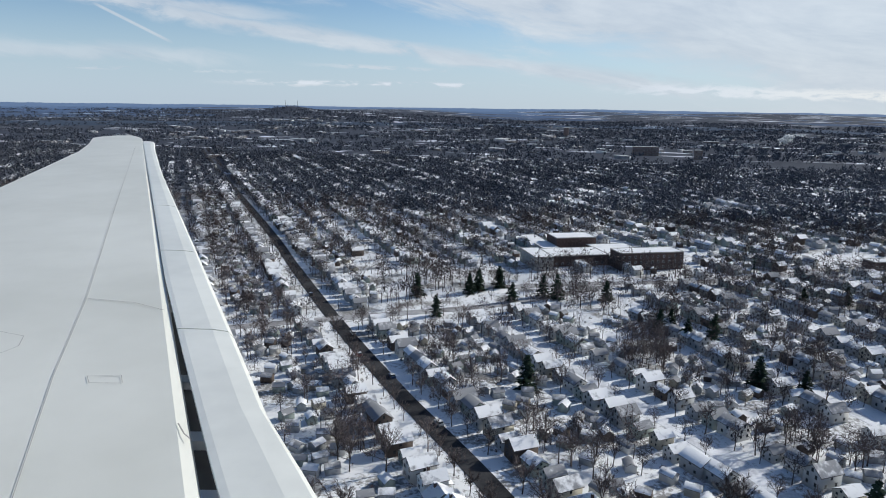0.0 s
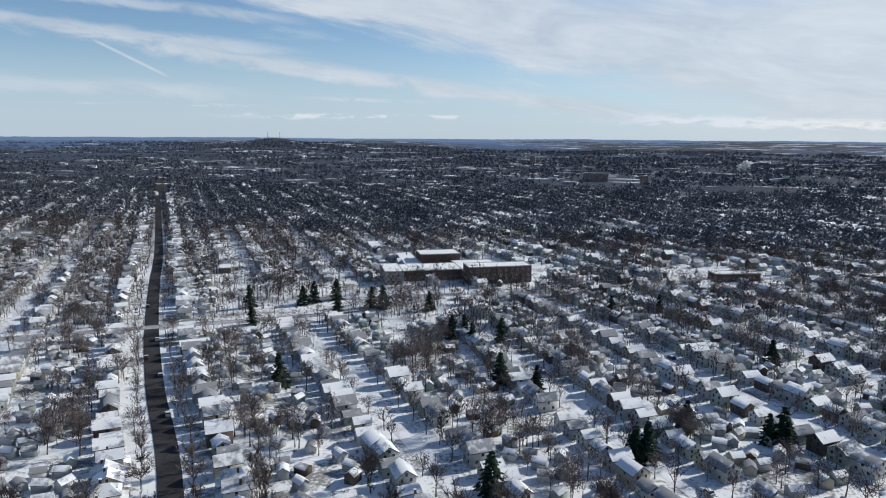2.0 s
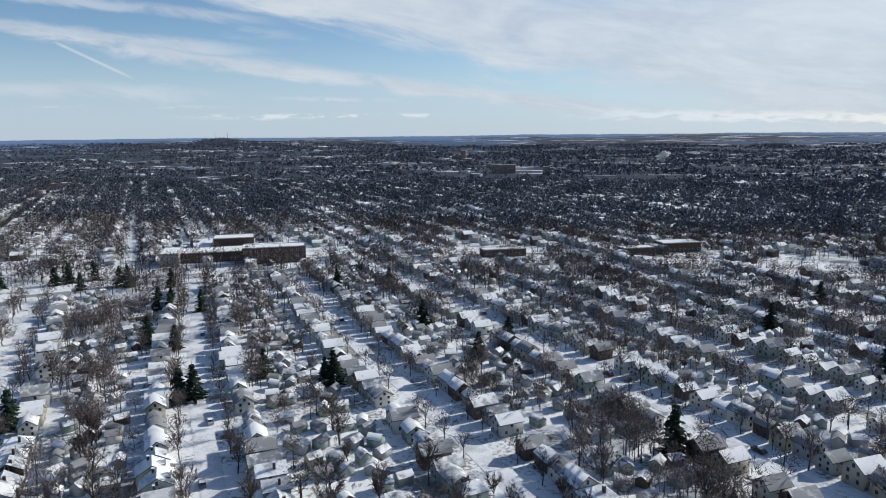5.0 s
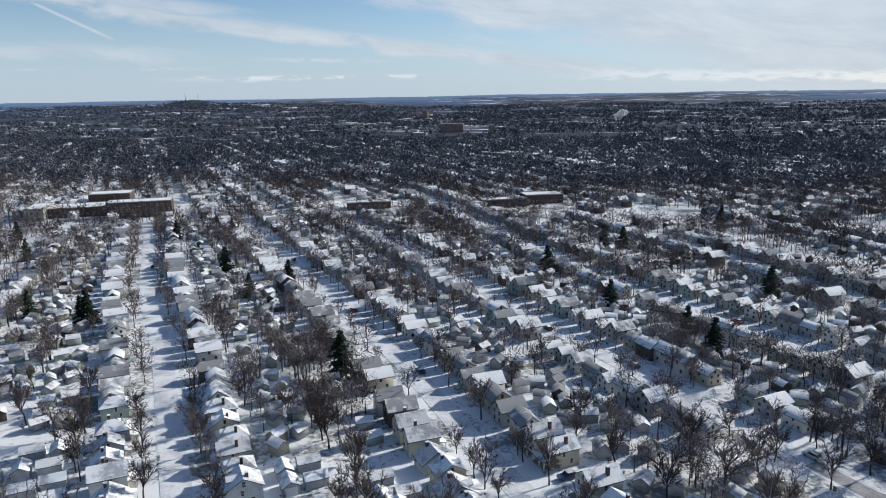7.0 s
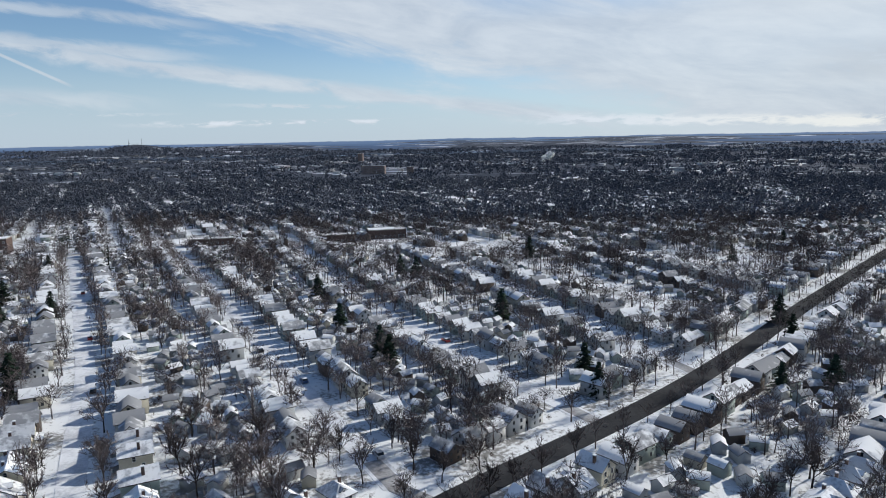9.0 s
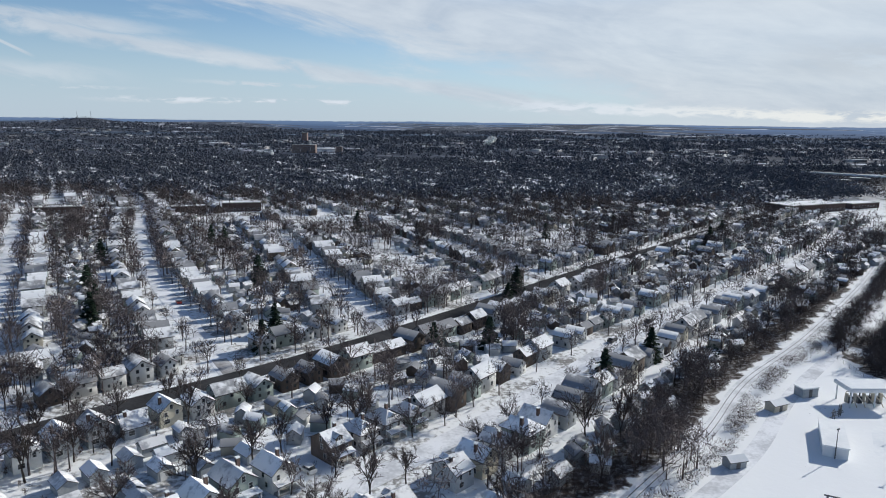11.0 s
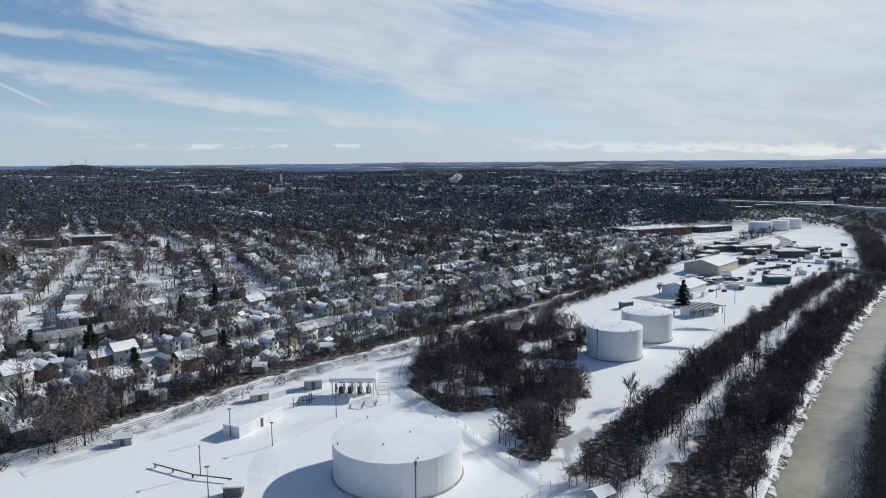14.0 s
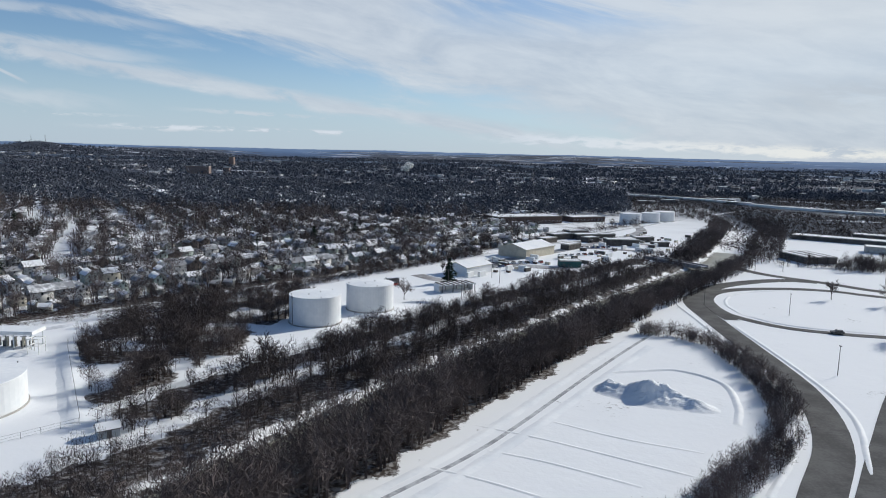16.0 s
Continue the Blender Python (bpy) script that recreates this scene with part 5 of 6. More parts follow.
for k in range(90):
    u = rng.random()
    base = np.array([572.0, 262.0]) + np.array([0.58, 0.815]) * (u * 235) + np.array([0.815, -0.58]) * rng.uniform(-6, 26 + 22 * u)
    if gap(RAIL, base)[0] < 7 or not inside(base[None], YARD_AREA)[0]:
        continue
    l, wd, z, mat, lab = crate_kinds[int(rng.integers(4))]
    t = thing("container", lab, "container", pose(base[0], base[1], 0, 0, 0, 54 + rng.choice([0, 90]) + rng.uniform(-6, 6)), "containers in the yard")
    part("body", Build().box(-l / 2, l / 2, -wd / 2, wd / 2, 0, z).mesh("body", mat), t)
    part("snow_cap", Build().box(-l / 2 + 0.05, l / 2 - 0.05, -wd / 2 + 0.05, wd / 2 - 0.05, z + 0.002, z + 0.16).mesh("snow_cap", SNOW), t)


def car(paint, label):
    t = thing("car", label, "car", group="parked cars")
    body = [(-1.75, 0.25), (1.75, 0.25), (1.75, 0.72), (0.85, 0.80), (-1.7, 0.82)]
    part("body", Build().section([(x, z) for x, z in body], -0.72, 0.72, "y").mesh("body", paint), t)
    cab = [(-1.45, 0.80), (0.75, 0.79), (0.2, 1.25), (-1.15, 1.27)]
    part("cabin", Build().section(cab, -0.62, 0.62, "y", 0, [0, 0, 1, 0]).mesh("cabin", GLASS, ROOF_SNOW), t)
    wheel = Build().tube((0, -0.1, 0), (0, 0.1, 0), 0.28, 0.28, 10).mesh("wheel", STEEL)
    for x in (-1.1, 1.1):
        for y in (-0.66, 0.66):
            part("wheel", wheel, t).location = (x, y, 0.28)
    return t


PAINT = [spotted(n, a, tuple(x * 1.2 for x in a), 2.0, rough=0.35, vary=0.2) for n, a in (("black_paint", (0.02, 0.02, 0.022)), ("red_paint", (0.25, 0.03, 0.025)), ("silver_paint", (0.4, 0.41, 0.42)), ("blue_paint", (0.04, 0.07, 0.16)))]
CARS = [car(PAINT[0], "black car parked on snowy ground"), car(PAINT[1], "red car parked on snowy ground"), car(PAINT[2], "silver car with snow on its roof"), car(PAINT[3], "dark blue car parked on snowy ground")]
spots = [(699.2, 190.6, 172), (564.4, 238.0, 30), (601, 286, 50), (604, 289, 50), (607, 292.5, 50)]
spots += [(600 + 3.2 * k, 296 + 1.4 * k, 100 + rng.uniform(-8, 8)) for k in range(8)] + [(636 + 3.4 * k, 330 + 2.2 * k, 100) for k in range(6)] + [(645 + 3.0 * k, 362 + 1.0 * k, 95) for k in range(7)]
for line in [AVENUE] + LANES:
    for at, e in stations(line, 26.0, 9.0):
        if 75 < at[1] < 260 and rng.random() < 0.55:
            side = 1 if rng.random() < 0.5 else -1
            far_off = 9.5 if rng.random() < 0.5 else 2.0
            q = at + np.array([-e[1], e[0]]) * side * far_off
            if q[0] < x_of(RAIL, q[1]) - 8 and free(q, 4.2):
                spots.append((q[0], q[1], math.degrees(math.atan2(e[1], e[0])) + (90 if far_off > 5 else 0)))
for k, (x, y, a) in enumerate(spots):
    m = pose(x, y, 0.07 if k > 25 else 0.12 if k == 0 else 0.0, 0, 0, a)
    if k < 4:
        CARS[k].matrix_basis = m
    else:
        copy_thing(CARS[int(rng.integers(4))], m)

# ---- canal bridge, field and motorway ramps ----
bridge = thing("bridge", "dark steel girder bridge over the canal", "bridge", pose(686, 319, 0, 0, 0, -55))
part("deck", Build().box(-17, 17, -2.3, 2.3, 0.5, 0.9, 0).box(-17, 17, -2.0, 2.0, 0.904, 1.0, 1).mesh("deck", CONCRETE, SLUSH), bridge)
for y in (-2.4, 2.4):
    part("girder", Build().box(-17, 17, y - 0.12, y + 0.12, -0.3, 1.5).mesh("girder", SLUSH), bridge, "weathered grey plate girder")
for x in (-6, 6):
    part("pier", Build().box(x - 0.5, x + 0.5, -2.0, 2.0, -2.6, 0.5).mesh("pier", CONCRETE), bridge)
GREYROAD = spotted("salted_asphalt", (0.085, 0.083, 0.083), (0.14, 0.138, 0.136), 0.14, rough=0.9, fine=12)
ramp_line = curve([(620, 45), (640, 74), (650, 91), (658.5, 106), (664, 121), (667, 136), (668, 152), (668, 185), (668.2, 205), (668.4, 221), (670, 232), (674.6, 242), (683, 255), (694, 266.5), (711, 277.5), (724, 281.5), (733, 279)])
ribbon("ramp", ramp_line, 3.2, 0.06, GREYROAD, "curving salt-grey motorway ramp through snow")
ribbon("road", curve([(632, 45), (657, 85), (670, 106), (692, 140), (722, 180), (780, 250)]), 5.2, 0.075, GREYROAD, "wide salt-grey road through snow")
ribbon("ramp", curve([(674, 203), (673.7, 217), (675, 231), (678, 240), (682.5, 247.5), (693, 255.5), (709, 260.5), (723, 261.4), (733, 258.5), (745, 251), (800, 226), (900, 190)]), 2.2, 0.09, GREYROAD, "narrow loop ramp round a snowy island")
ribbon("ramp", curve([(674.4, 221), (675.4, 211), (681, 201.5), (688, 195), (698, 191.5), (712, 189), (760, 186), (900, 190)]), 1.7, 0.10, GREYROAD, "narrow loop ramp round a snowy island")
ribbon("road", curve([(708, 318), (713, 306), (717.5, 296), (725.5, 287), (734, 280), (742, 271), (751, 262), (790, 236), (880, 190)]), 2.6, 0.085, GREYROAD, "salt-grey side road between snowy lots")
for pts in ([(641, 88), (653, 108), (661, 135), (663, 160), (663, 200), (664.2, 233), (680, 260), (694, 272)], [(660, 97), (669, 119), (672, 136), (672.6, 160), (672, 196)], [(680, 212), (685, 203), (691, 198), (700, 195), (715, 192.5)], [(680, 213), (679.5, 224), (682.5, 235), (688, 244), (697, 251.5), (712, 258)]):
    ridge("snow_bank", curve(pts, 2.5), 0.7, 0.22, SNOW, "ploughed snow bank along the ramp")
ribbon("path", curve([(570, 55), (582, 76), (600, 101), (623, 143), (640, 173), (652, 192)]), 0.42, 0.05, ICY_TRACK, "grey icy track beside the canal wood", "path")
ridge("snow_bank", curve([(573, 55), (588, 78), (604.5, 103), (627, 143), (642, 169)], 2), 1.3, 0.12, LEVEL_SNOW, "snow bank along the field track")
ridge("snow_bank", curve([(580, 77), (597, 102), (620.5, 145), (638, 176)], 2), 1.2, 0.12, LEVEL_SNOW, "snow bank along the field track")
for pts in ([(596, 110), (609, 105), (623, 98), (633, 93)], [(600, 99), (610, 95.5), (623, 89)], [(612, 113), (623, 107), (636, 102.5)], [(590, 92), (600, 88), (612, 82)]):
    ridge("snow_bank", curve(pts, 1.5), 0.45, 0.09, SNOW, "low plough ridge across the snowy field")
ridge("snow_bank", curve([(627, 144), (636, 147), (644, 148), (651, 140), (649.5, 126), (646, 116)], 1.5), 0.9, 0.30, SNOW, "ploughed snow bank round the snowy field")
heap_n = 44
hv, hf = [], []
for i in range(heap_n):
    for j in range(heap_n):
        u, v2 = i / (heap_n - 1) * 2 - 1, j / (heap_n - 1) * 2 - 1
        px, py = u * 12, v2 * 6.5
        hump = 3.1 * math.exp(-((px + 0.5) / 4.4) ** 2 - ((py - 0.5) / 3.0) ** 2) + 1.5 * math.exp(-((px + 7.5) / 2.0) ** 2 - (py / 2.2) ** 2) + 1.1 * math.exp(-((px - 6.8) / 2.6) ** 2 - (py / 1.8) ** 2)
        rough = noise.noise(Vector((px * 0.5, py * 0.5, 2.0))) * 0.7 + noise.noise(Vector((px * 1.3, py * 1.3, 5.0))) * 0.35
        hv.append((px, py, max(hump * (1 + rough * 0.55) - 0.12, -0.15)))
for i in range(heap_n - 1):
    for j in range(heap_n - 1):
        k = i * heap_n + j
        hf.append((k, k + heap_n, k + heap_n + 1, k + 1))
thing("snow_mound", "tall lumpy mound of ploughed snow on the field", "snow mound", pose(633.5, 128.5, 0.02, 0, 0, -28) @ Matrix.Scale(1.2, 4), data=Build().poly(hv, hf).mesh("snow_mound", SNOW))

ribbon("motorway", HIGHWAY, 6.5, 2.4, SNOW, "distant motorway embankment under snow between woods", "motorway", thick=2.6)
ribbon("road", HIGHWAY + np.array([0.0, 2.0]), 2.0, 2.48, GREYROAD, "distant salt-grey carriageway between snowy verges")

# ---- woods along railway and canal ----
def offset_points(line, n, lo, hi, y0, y1):
    s = dense(line, 1.0)
    s = s[(s[:, 1] > y0) & (s[:, 1] < y1)]
    d = np.gradient(s, axis=0)
    d /= np.linalg.norm(d, axis=1)[:, None]
    k = rng.integers(len(s), size=n)
    return s[k] + np.stack([-d[k, 1], d[k, 0]], 1) * rng.uniform(lo, hi, n)[:, None]


WOOD = [(498, 150), (497, 182), (515, 210), (541, 214), (545, 196), (539, 172), (537, 160), (541, 146), (531, 121), (528, 105), (514, 125.5), (500, 146)]
wp = scatter(2500, 494, 552, 104, 216)
wp = wp[inside(wp, WOOD) & (gap(CANAL, wp) > 39.5)]
CLEARINGS = [(np.array([(511.0, 195.0), (528.0, 214.0), (545.0, 233.0)]), 3.6), (np.array([(527.0, 181.0), (540.0, 199.0), (552.0, 218.0)]), 3.2), (np.array([(508.0, 166.0), (516.0, 157.0)]), 2.6), (np.array([(529.0, 136.0), (537.0, 128.0)]), 2.2)]


def in_wood(p):
    """Inside the wood but in none of its snowy clearings."""
    ok = inside(p, WOOD) & (clumpy(p, 11.0, 6.3) > -0.28)
    for line, wide in CLEARINGS:
        ok &= gap(line, p) > wide
    return ok


wp = wp[in_wood(wp)]
scrub = [tuft(80 + s, 30, 0.014, 0.30, False, 0.40, 0.36, 0.5) for s in range(4)]
strips = np.concatenate([offset_points(CANAL, 1500, 7.4, 19.5, 60, 420), offset_points(CANAL, 900, 25, 34, 84, 330), offset_points(CANAL, 120, 19.5, 25, 70, 330)])
ditch = offset_points(curve([(643, 183), (652, 178), (658, 173), (660.6, 155.5), (660.2, 137.6), (657, 122), (652, 110), (645, 100), (637, 90.6), (622, 70)]), 640, -3.2, 3.0, 60, 186)
railside = np.concatenate([offset_points(RAIL, 900, 4, 14, 70, 520), offset_points(RAIL, 420, -9, -3.5, 205, 330)])
store_trees = np.concatenate([scatter(420, 757, 806, 310, 327), scatter(60, 775, 800, 326, 350), scatter(40, 734, 756, 316, 330)])
park_trees = np.array([(-70 + 12 * i + rng.uniform(-4, 4), 262 + 9 * j + 4 * i * 0.5 + rng.uniform(-3, 3)) for i in range(6) for j in range(4)])
wood_all = np.concatenate([wp, strips, railside, park_trees, store_trees])
THICK = [joined([tuft(90 + s, 92, 0.0078, 0.20, True, 0.56, 0.42, 0.34), tuft(95 + s, 9, 0.006, 0.6, False, 0.45, 0.3, 0.2)]) for s in range(5)]
def short(p):
    """Lower growth on the canal's far bank and about the bridge."""
    off_x = p[:, 0] - x_of(CANAL, p[:, 1])
    s = np.where(off_x > 0, np.interp(p[:, 1], (30, 190, 235, 300), (1.55, 1.50, 1.15, 0.9)), 1.0)
    s = np.where((off_x < 0) & (off_x > -43), np.interp(p[:, 1], (60, 102, 128, 200, 300), (0.55, 0.62, 1.0, 0.9, 0.75)), s)
    return np.where((np.hypot(p[:, 0] - 676, p[:, 1] - 306) < 24) & (off_x < 12), 0.42, np.where(p[:, 0] > 725, 0.8, s))


wood_all = wood_all[~((wood_all[:, 0] > x_of(CANAL, wood_all[:, 1]) + 21) & (wood_all[:, 1] > 185) & (wood_all[:, 1] < 330) & (wood_all[:, 0] < 725))]
right_bank = offset_points(CANAL, 1250, -18, -7.0, 36, 330)
tall_w = (rng.random(len(wood_all)) < np.where(gap(CANAL, wood_all) < 26, 0.10, 0.06)) & (short(wood_all) > 0.6)
forest("wood", MID, wood_all[tall_w], rng.uniform(5.8, 8.6, tall_w.sum()) * np.clip(short(wood_all[tall_w]), 0.8, 1.25), TWIG, "bare trees standing over the thicket", "wood")
THIN = [tuft(180 + s, 50, 0.0125, 0.22, True, 0.56, 0.42, 0.34) for s in range(5)]
low_w = wood_all[~tall_w]
for protos, some in ((THICK, low_w[(low_w[:, 1] < 225) & (low_w[:, 0] < 700)]), (THIN, low_w[(low_w[:, 1] >= 225) | (low_w[:, 0] >= 700)])):
    tall_by = np.where(gap(RAIL, some) < 16, 0.6, 1.0) * short(some) * (0.9 + 0.75 * clumpy(some, 13.0, 4.2))
    forest("wood", protos, some, rng.uniform(3.6, 7.6, len(some)) * tall_by, TWIG, "dense bare wood beside canal and railway", "wood")
brush_p = np.concatenate([wood_all[::3], right_bank[::2], wp[::2], ditch, offset_points(RAIL, 1100, 2.4, 12, 60, 420), offset_points(RAIL, 700, -6, -2.4, 60, 330), offset_points(RAIL, 380, -11, -5, 205, 330)])
forest("brush", scrub, brush_p, rng.uniform(1.4, 3.4, len(brush_p)), BRUSH, "low bare brush and brambles in snow", "brush")
forest("brush", THICK, ditch, rng.uniform(2.2, 4.6, len(ditch)), TWIG, "bare thicket in the ditch beside the ramp", "brush")
BANKSIDE = [joined([tuft(160 + k, 150, 0.0046, 0.19, True, 0.60, 0.38, 0.27), tuft(165 + k, 16, 0.0055, 0.6, False, 0.42, 0.34, 0.12)]) for k in range(5)]
forest("wood", BANKSIDE, right_bank, rng.uniform(5.5, 9.8, len(right_bank)) * np.clip(short(right_bank) / 1.5, 0.45, 1.0) * np.interp(right_bank[:, 1], (60, 125, 165), (1.32, 1.28, 1.0)), TWIG, "tall bare trees along the canal bank", "wood")
LITTER, ln, lb = material("leaf_litter_and_snow", 0.85)
lp = ln.add("NewGeometry").outputs["Position"]
ragged = ln.noise(lp, 0.45, 5.0, 0.65)
leafy = ln.step(ln.math("ADD", ln.add("Attribute", attribute_name="cover").outputs["Fac"], ln.math("MULTIPLY", ln.math("SUBTRACT", ragged, 0.5), 1.5)), 0.46, 0.62)
leaves = ln.mix(ln.step(ln.noise(lp, 0.9, 4.0), 0.42, 0.66), rgb(0.055, 0.045, 0.040), rgb(0.30, 0.29, 0.29))
ln.put(lb.inputs["Base Color"], ln.mix(leafy, rgb(0.79, 0.80, 0.815), leaves))


def litter(x0, x1, y0, y1, keep, label):
    """The floor of a wood: a sheet of fallen leaves and brambles with patches of snow, lying on the ground."""
    gx2, gy2 = np.meshgrid(np.arange(x0, x1, 1.0), np.arange(y0, y1, 1.0), indexing="ij")
    mid_p = np.stack([gx2[:-1, :-1].ravel() + 0.5, gy2[:-1, :-1].ravel() + 0.5], 1)
    mask = keep(mid_p + np.stack([clumpy(mid_p, 4.0, 3.3), clumpy(mid_p, 4.0, 9.3)], 1) * 4.0).reshape(gx2.shape[0] - 1, -1).astype(float)
    cover = np.zeros(gx2.shape)
    for i in (0, 1):
        for j in (0, 1):
            cover[i:i + mask.shape[0], j:j + mask.shape[1]] += 0.25 * mask
    for _ in range(2):
        wide = np.pad(cover, 1)
        cover = sum(wide[i:i + cover.shape[0], j:j + cover.shape[1]] for i in range(3) for j in range(3)) / 9.0
    ok = ((cover[:-1, :-1] + cover[1:, :-1] + cover[:-1, 1:] + cover[1:, 1:]) > 0.02).ravel()
    gv2 = np.stack([gx2, gy2, height(gx2, gy2) + 0.035], 2).reshape(-1, 3)
    i2, j2 = np.meshgrid(np.arange(gx2.shape[0] - 1), np.arange(gx2.shape[1] - 1), indexing="ij")
    k2 = (i2 * gx2.shape[1] + j2).ravel()[ok]
    quads = np.stack([k2, k2 + gx2.shape[1], k2 + gx2.shape[1] + 1, k2 + 1], 1)
    used, back2 = np.unique(quads, return_inverse=True)
    ob = bulk("forest_floor", gv2[used], back2.reshape(-1, 4), LITTER, label, "forest floor", "structure")
    ob.data.attributes.new("cover", "FLOAT", "POINT").data.foreach_set("value", cover.ravel()[used].astype(np.float32))


def signed(line, p):
    return (p[:, 0] - x_of(line, np.clip(p[:, 1], -90, 640))) * 0.82


litter(492, 556, 110, 218, in_wood, "dark leaf litter and snow patches under the wood")
litter(440, 770, 40, 420, lambda p: ((signed(CANAL, p) < -7.2) & (signed(CANAL, p) > -19.5)) | ((signed(CANAL, p) > 7.2) & (signed(CANAL, p) < np.where(p[:, 1] > 195, 13, 17.5))) | ((p[:, 1] > 104) & (p[:, 1] < 330) & (signed(CANAL, p) < -25.5) & (signed(CANAL, p) > -34.5)), "dark leaf litter and snow patches along the canal")
litter(380, 660, 60, 420, lambda p: (signed(RAIL, p) < -2.6) & (signed(RAIL, p) > -12.5), "brambles, dead grass and snow beside the railway")
s_bank = dense(CANAL[(CANAL[:, 1] > 30) & (CANAL[:, 1] < 374)], 2.0)
d_bank = np.gradient(s_bank, axis=0)
d_bank /= np.linalg.norm(d_bank, axis=1)[:, None]
edge_n = np.stack([-d_bank[:, 1], d_bank[:, 0]], 1)
prof = ((5.9, -1.22), (6.1, -1.05), (6.6, -0.98), (7.2, -0.80), (7.6, -1.2))
wob = np.array([0.25 * math.sin(i * 1.9) + 0.4 * math.sin(i * 0.63) for i in range(len(s_bank))])
bv = np.concatenate([np.concatenate([s_bank + edge_n * (o + (wob if n < 3 else 0.2 * wob))[:, None], np.full((len(s_bank), 1), z) + 0.08 * wob[:, None]], 1) for n, (o, z) in enumerate(prof)])
nb = len(s_bank)
bq = np.array([(k * nb + i, k * nb + i + 1, (k + 1) * nb + i + 1, (k + 1) * nb + i) for k in range(4) for i in range(nb - 1)])
BANK_SNOW = spotted("bank_snow_and_reeds", (0.05, 0.042, 0.036), (0.74, 0.75, 0.77), 0.35, 0.40, 0.58, fine=4)
bulk("snow_shelf", bv, bq, BANK_SNOW, "uneven snow shelf on ice along the canal bank", "bank", "structure")
cp = scatter(34000, 640, 1400, 300, 930)
cp = cp[(cp[:, 0] > x_of(CANAL, np.clip(cp[:, 1], -100, 600)) + np.where(cp[:, 1] < 430, -30, -70)) & (cp[:, 0] < 640 + 0.62 * cp[:, 1] + 30)]
cp = cp[(cp[:, 1] > 430) | (np.abs(cp[:, 0] - x_of(CANAL, cp[:, 1])) < 28)]
cp = cp[((gap(CANAL, cp) > 8) | (cp[:, 1] > 384)) & ~is_busy(cp) & ~((cp[:, 1] > 640) & (cp[:, 1] < 760) & (cp[:, 0] > 880) & (clumpy(cp, 60, 2.2) < 0.1))]
cp = cp[~((cp[:, 1] < 440) & (cp[:, 0] > x_of(CANAL, cp[:, 1]) + 14))]
forest("far_wood", FAR2, cp, rng.uniform(2.6, 4.8, len(cp)), TWIG, "dense bare wood beyond the canal bridge", "wood")
bend = np.concatenate([offset_points(CANAL, 420, -26, -8.5, 335, 560), offset_points(CANAL, 300, 8.5, 22, 335, 520)])
bend = bend[~is_busy(bend)]
forest("wood", THIN, bend, rng.uniform(4.5, 8.0, len(bend)), TWIG, "dark bare wood round the bend of the canal", "wood")
for k, (x, y) in enumerate(((722, 243), (714.5, 187), (738, 236), (742, 232), (548, 141), (571, 214), (580, 268))):
    plant(TREE_KINDS[k % 7], x, y, (0.80 if k < 2 else 0.55) + 0.1 * (k % 3), 40.0 * k, "lone bare tree standing in open snow", "lone bare trees")

# ---- the far distance: flat white roofs, masts on the hill, steam ----
sp = scatter(1500, -1300, 1900, 700, 2600)
sp = sp[wedge(sp)]
sp = sp[(clumpy(sp, 160, 9.1) > 0.05)][:420]
box_v = np.array([(x, y, z) for z in (0, 1) for x, y in ((-1, -0.35), (1, -0.35), (1, 0.35), (-1, 0.35))], float)
wall_q = (box_v, np.array([(0, 1, 5, 4), (1, 2, 6, 5), (2, 3, 7, 6), (3, 0, 4, 7)]))
lid_q = (box_v[4:] * (0.98, 0.98, 1.02), np.array([(0, 1, 2, 3)]))
spos = np.concatenate([sp, height(sp[:, 0], sp[:, 1])[:, None]], 1)
ssize, sturn, stall = rng.uniform(4, 13, len(sp)) * (1 + sp[:, 1] / 2200), rng.choice([0.15, 0.95, -0.6], len(sp)), rng.uniform(3.0, 5.5, len(sp))
HALL = spotted("hall_cladding", (0.16, 0.15, 0.15), (0.62, 0.63, 0.64), 0.012, 0.42, 0.58, fine=3)
v, t = spread(wall_q, spos, ssize, sturn, stall)
bulk("distant_hall_walls", v, t, HALL, "walls of large flat halls far off in the trees", "halls")
v, t = spread(lid_q, spos, ssize, sturn, stall)
bulk("distant_hall_roofs", v, t, SNOW, "flat white roofs of large halls far off", "halls")
for x, y in ((-1590, 3130), (-1540, 3160)):
    t = thing("radio_mast", "thin lattice radio mast on the distant hill", "radio mast", pose(x, y, float(height(x, y))), "radio masts")
    part("mast", Build().tube((0, 0, -2), (0, 0, 30), 0.9, 0.5, 4).mesh("mast", STEEL), t)
    for z in (12, 20, 27):
        part("dish", Build().tube((0, -1.2, z), (0, -0.4, z), 1.4, 0.9, 8).mesh("dish", TRIM), t)
STEAM = spotted("steam", (0.86, 0.87, 0.88), (0.93, 0.93, 0.93), 0.03, rough=1.0)
tb = STEAM.node_tree.nodes["Principled BSDF"]
tl = STEAM.node_tree.nodes.new("ShaderNodeBsdfTranslucent")
tl.inputs[0].default_value = rgb(0.93, 0.93, 0.92)
tm = STEAM.node_tree.nodes.new("ShaderNodeMixShader")
tm.inputs[0].default_value = 0.7
STEAM.node_tree.links.new(tb.outputs[0], tm.inputs[1])
STEAM.node_tree.links.new(tl.outputs[0], tm.inputs[2])
STEAM.node_tree.links.new(tm.outputs[0], STEAM.node_tree.nodes["Material Output"].inputs[0])
bm = bmesh.new()
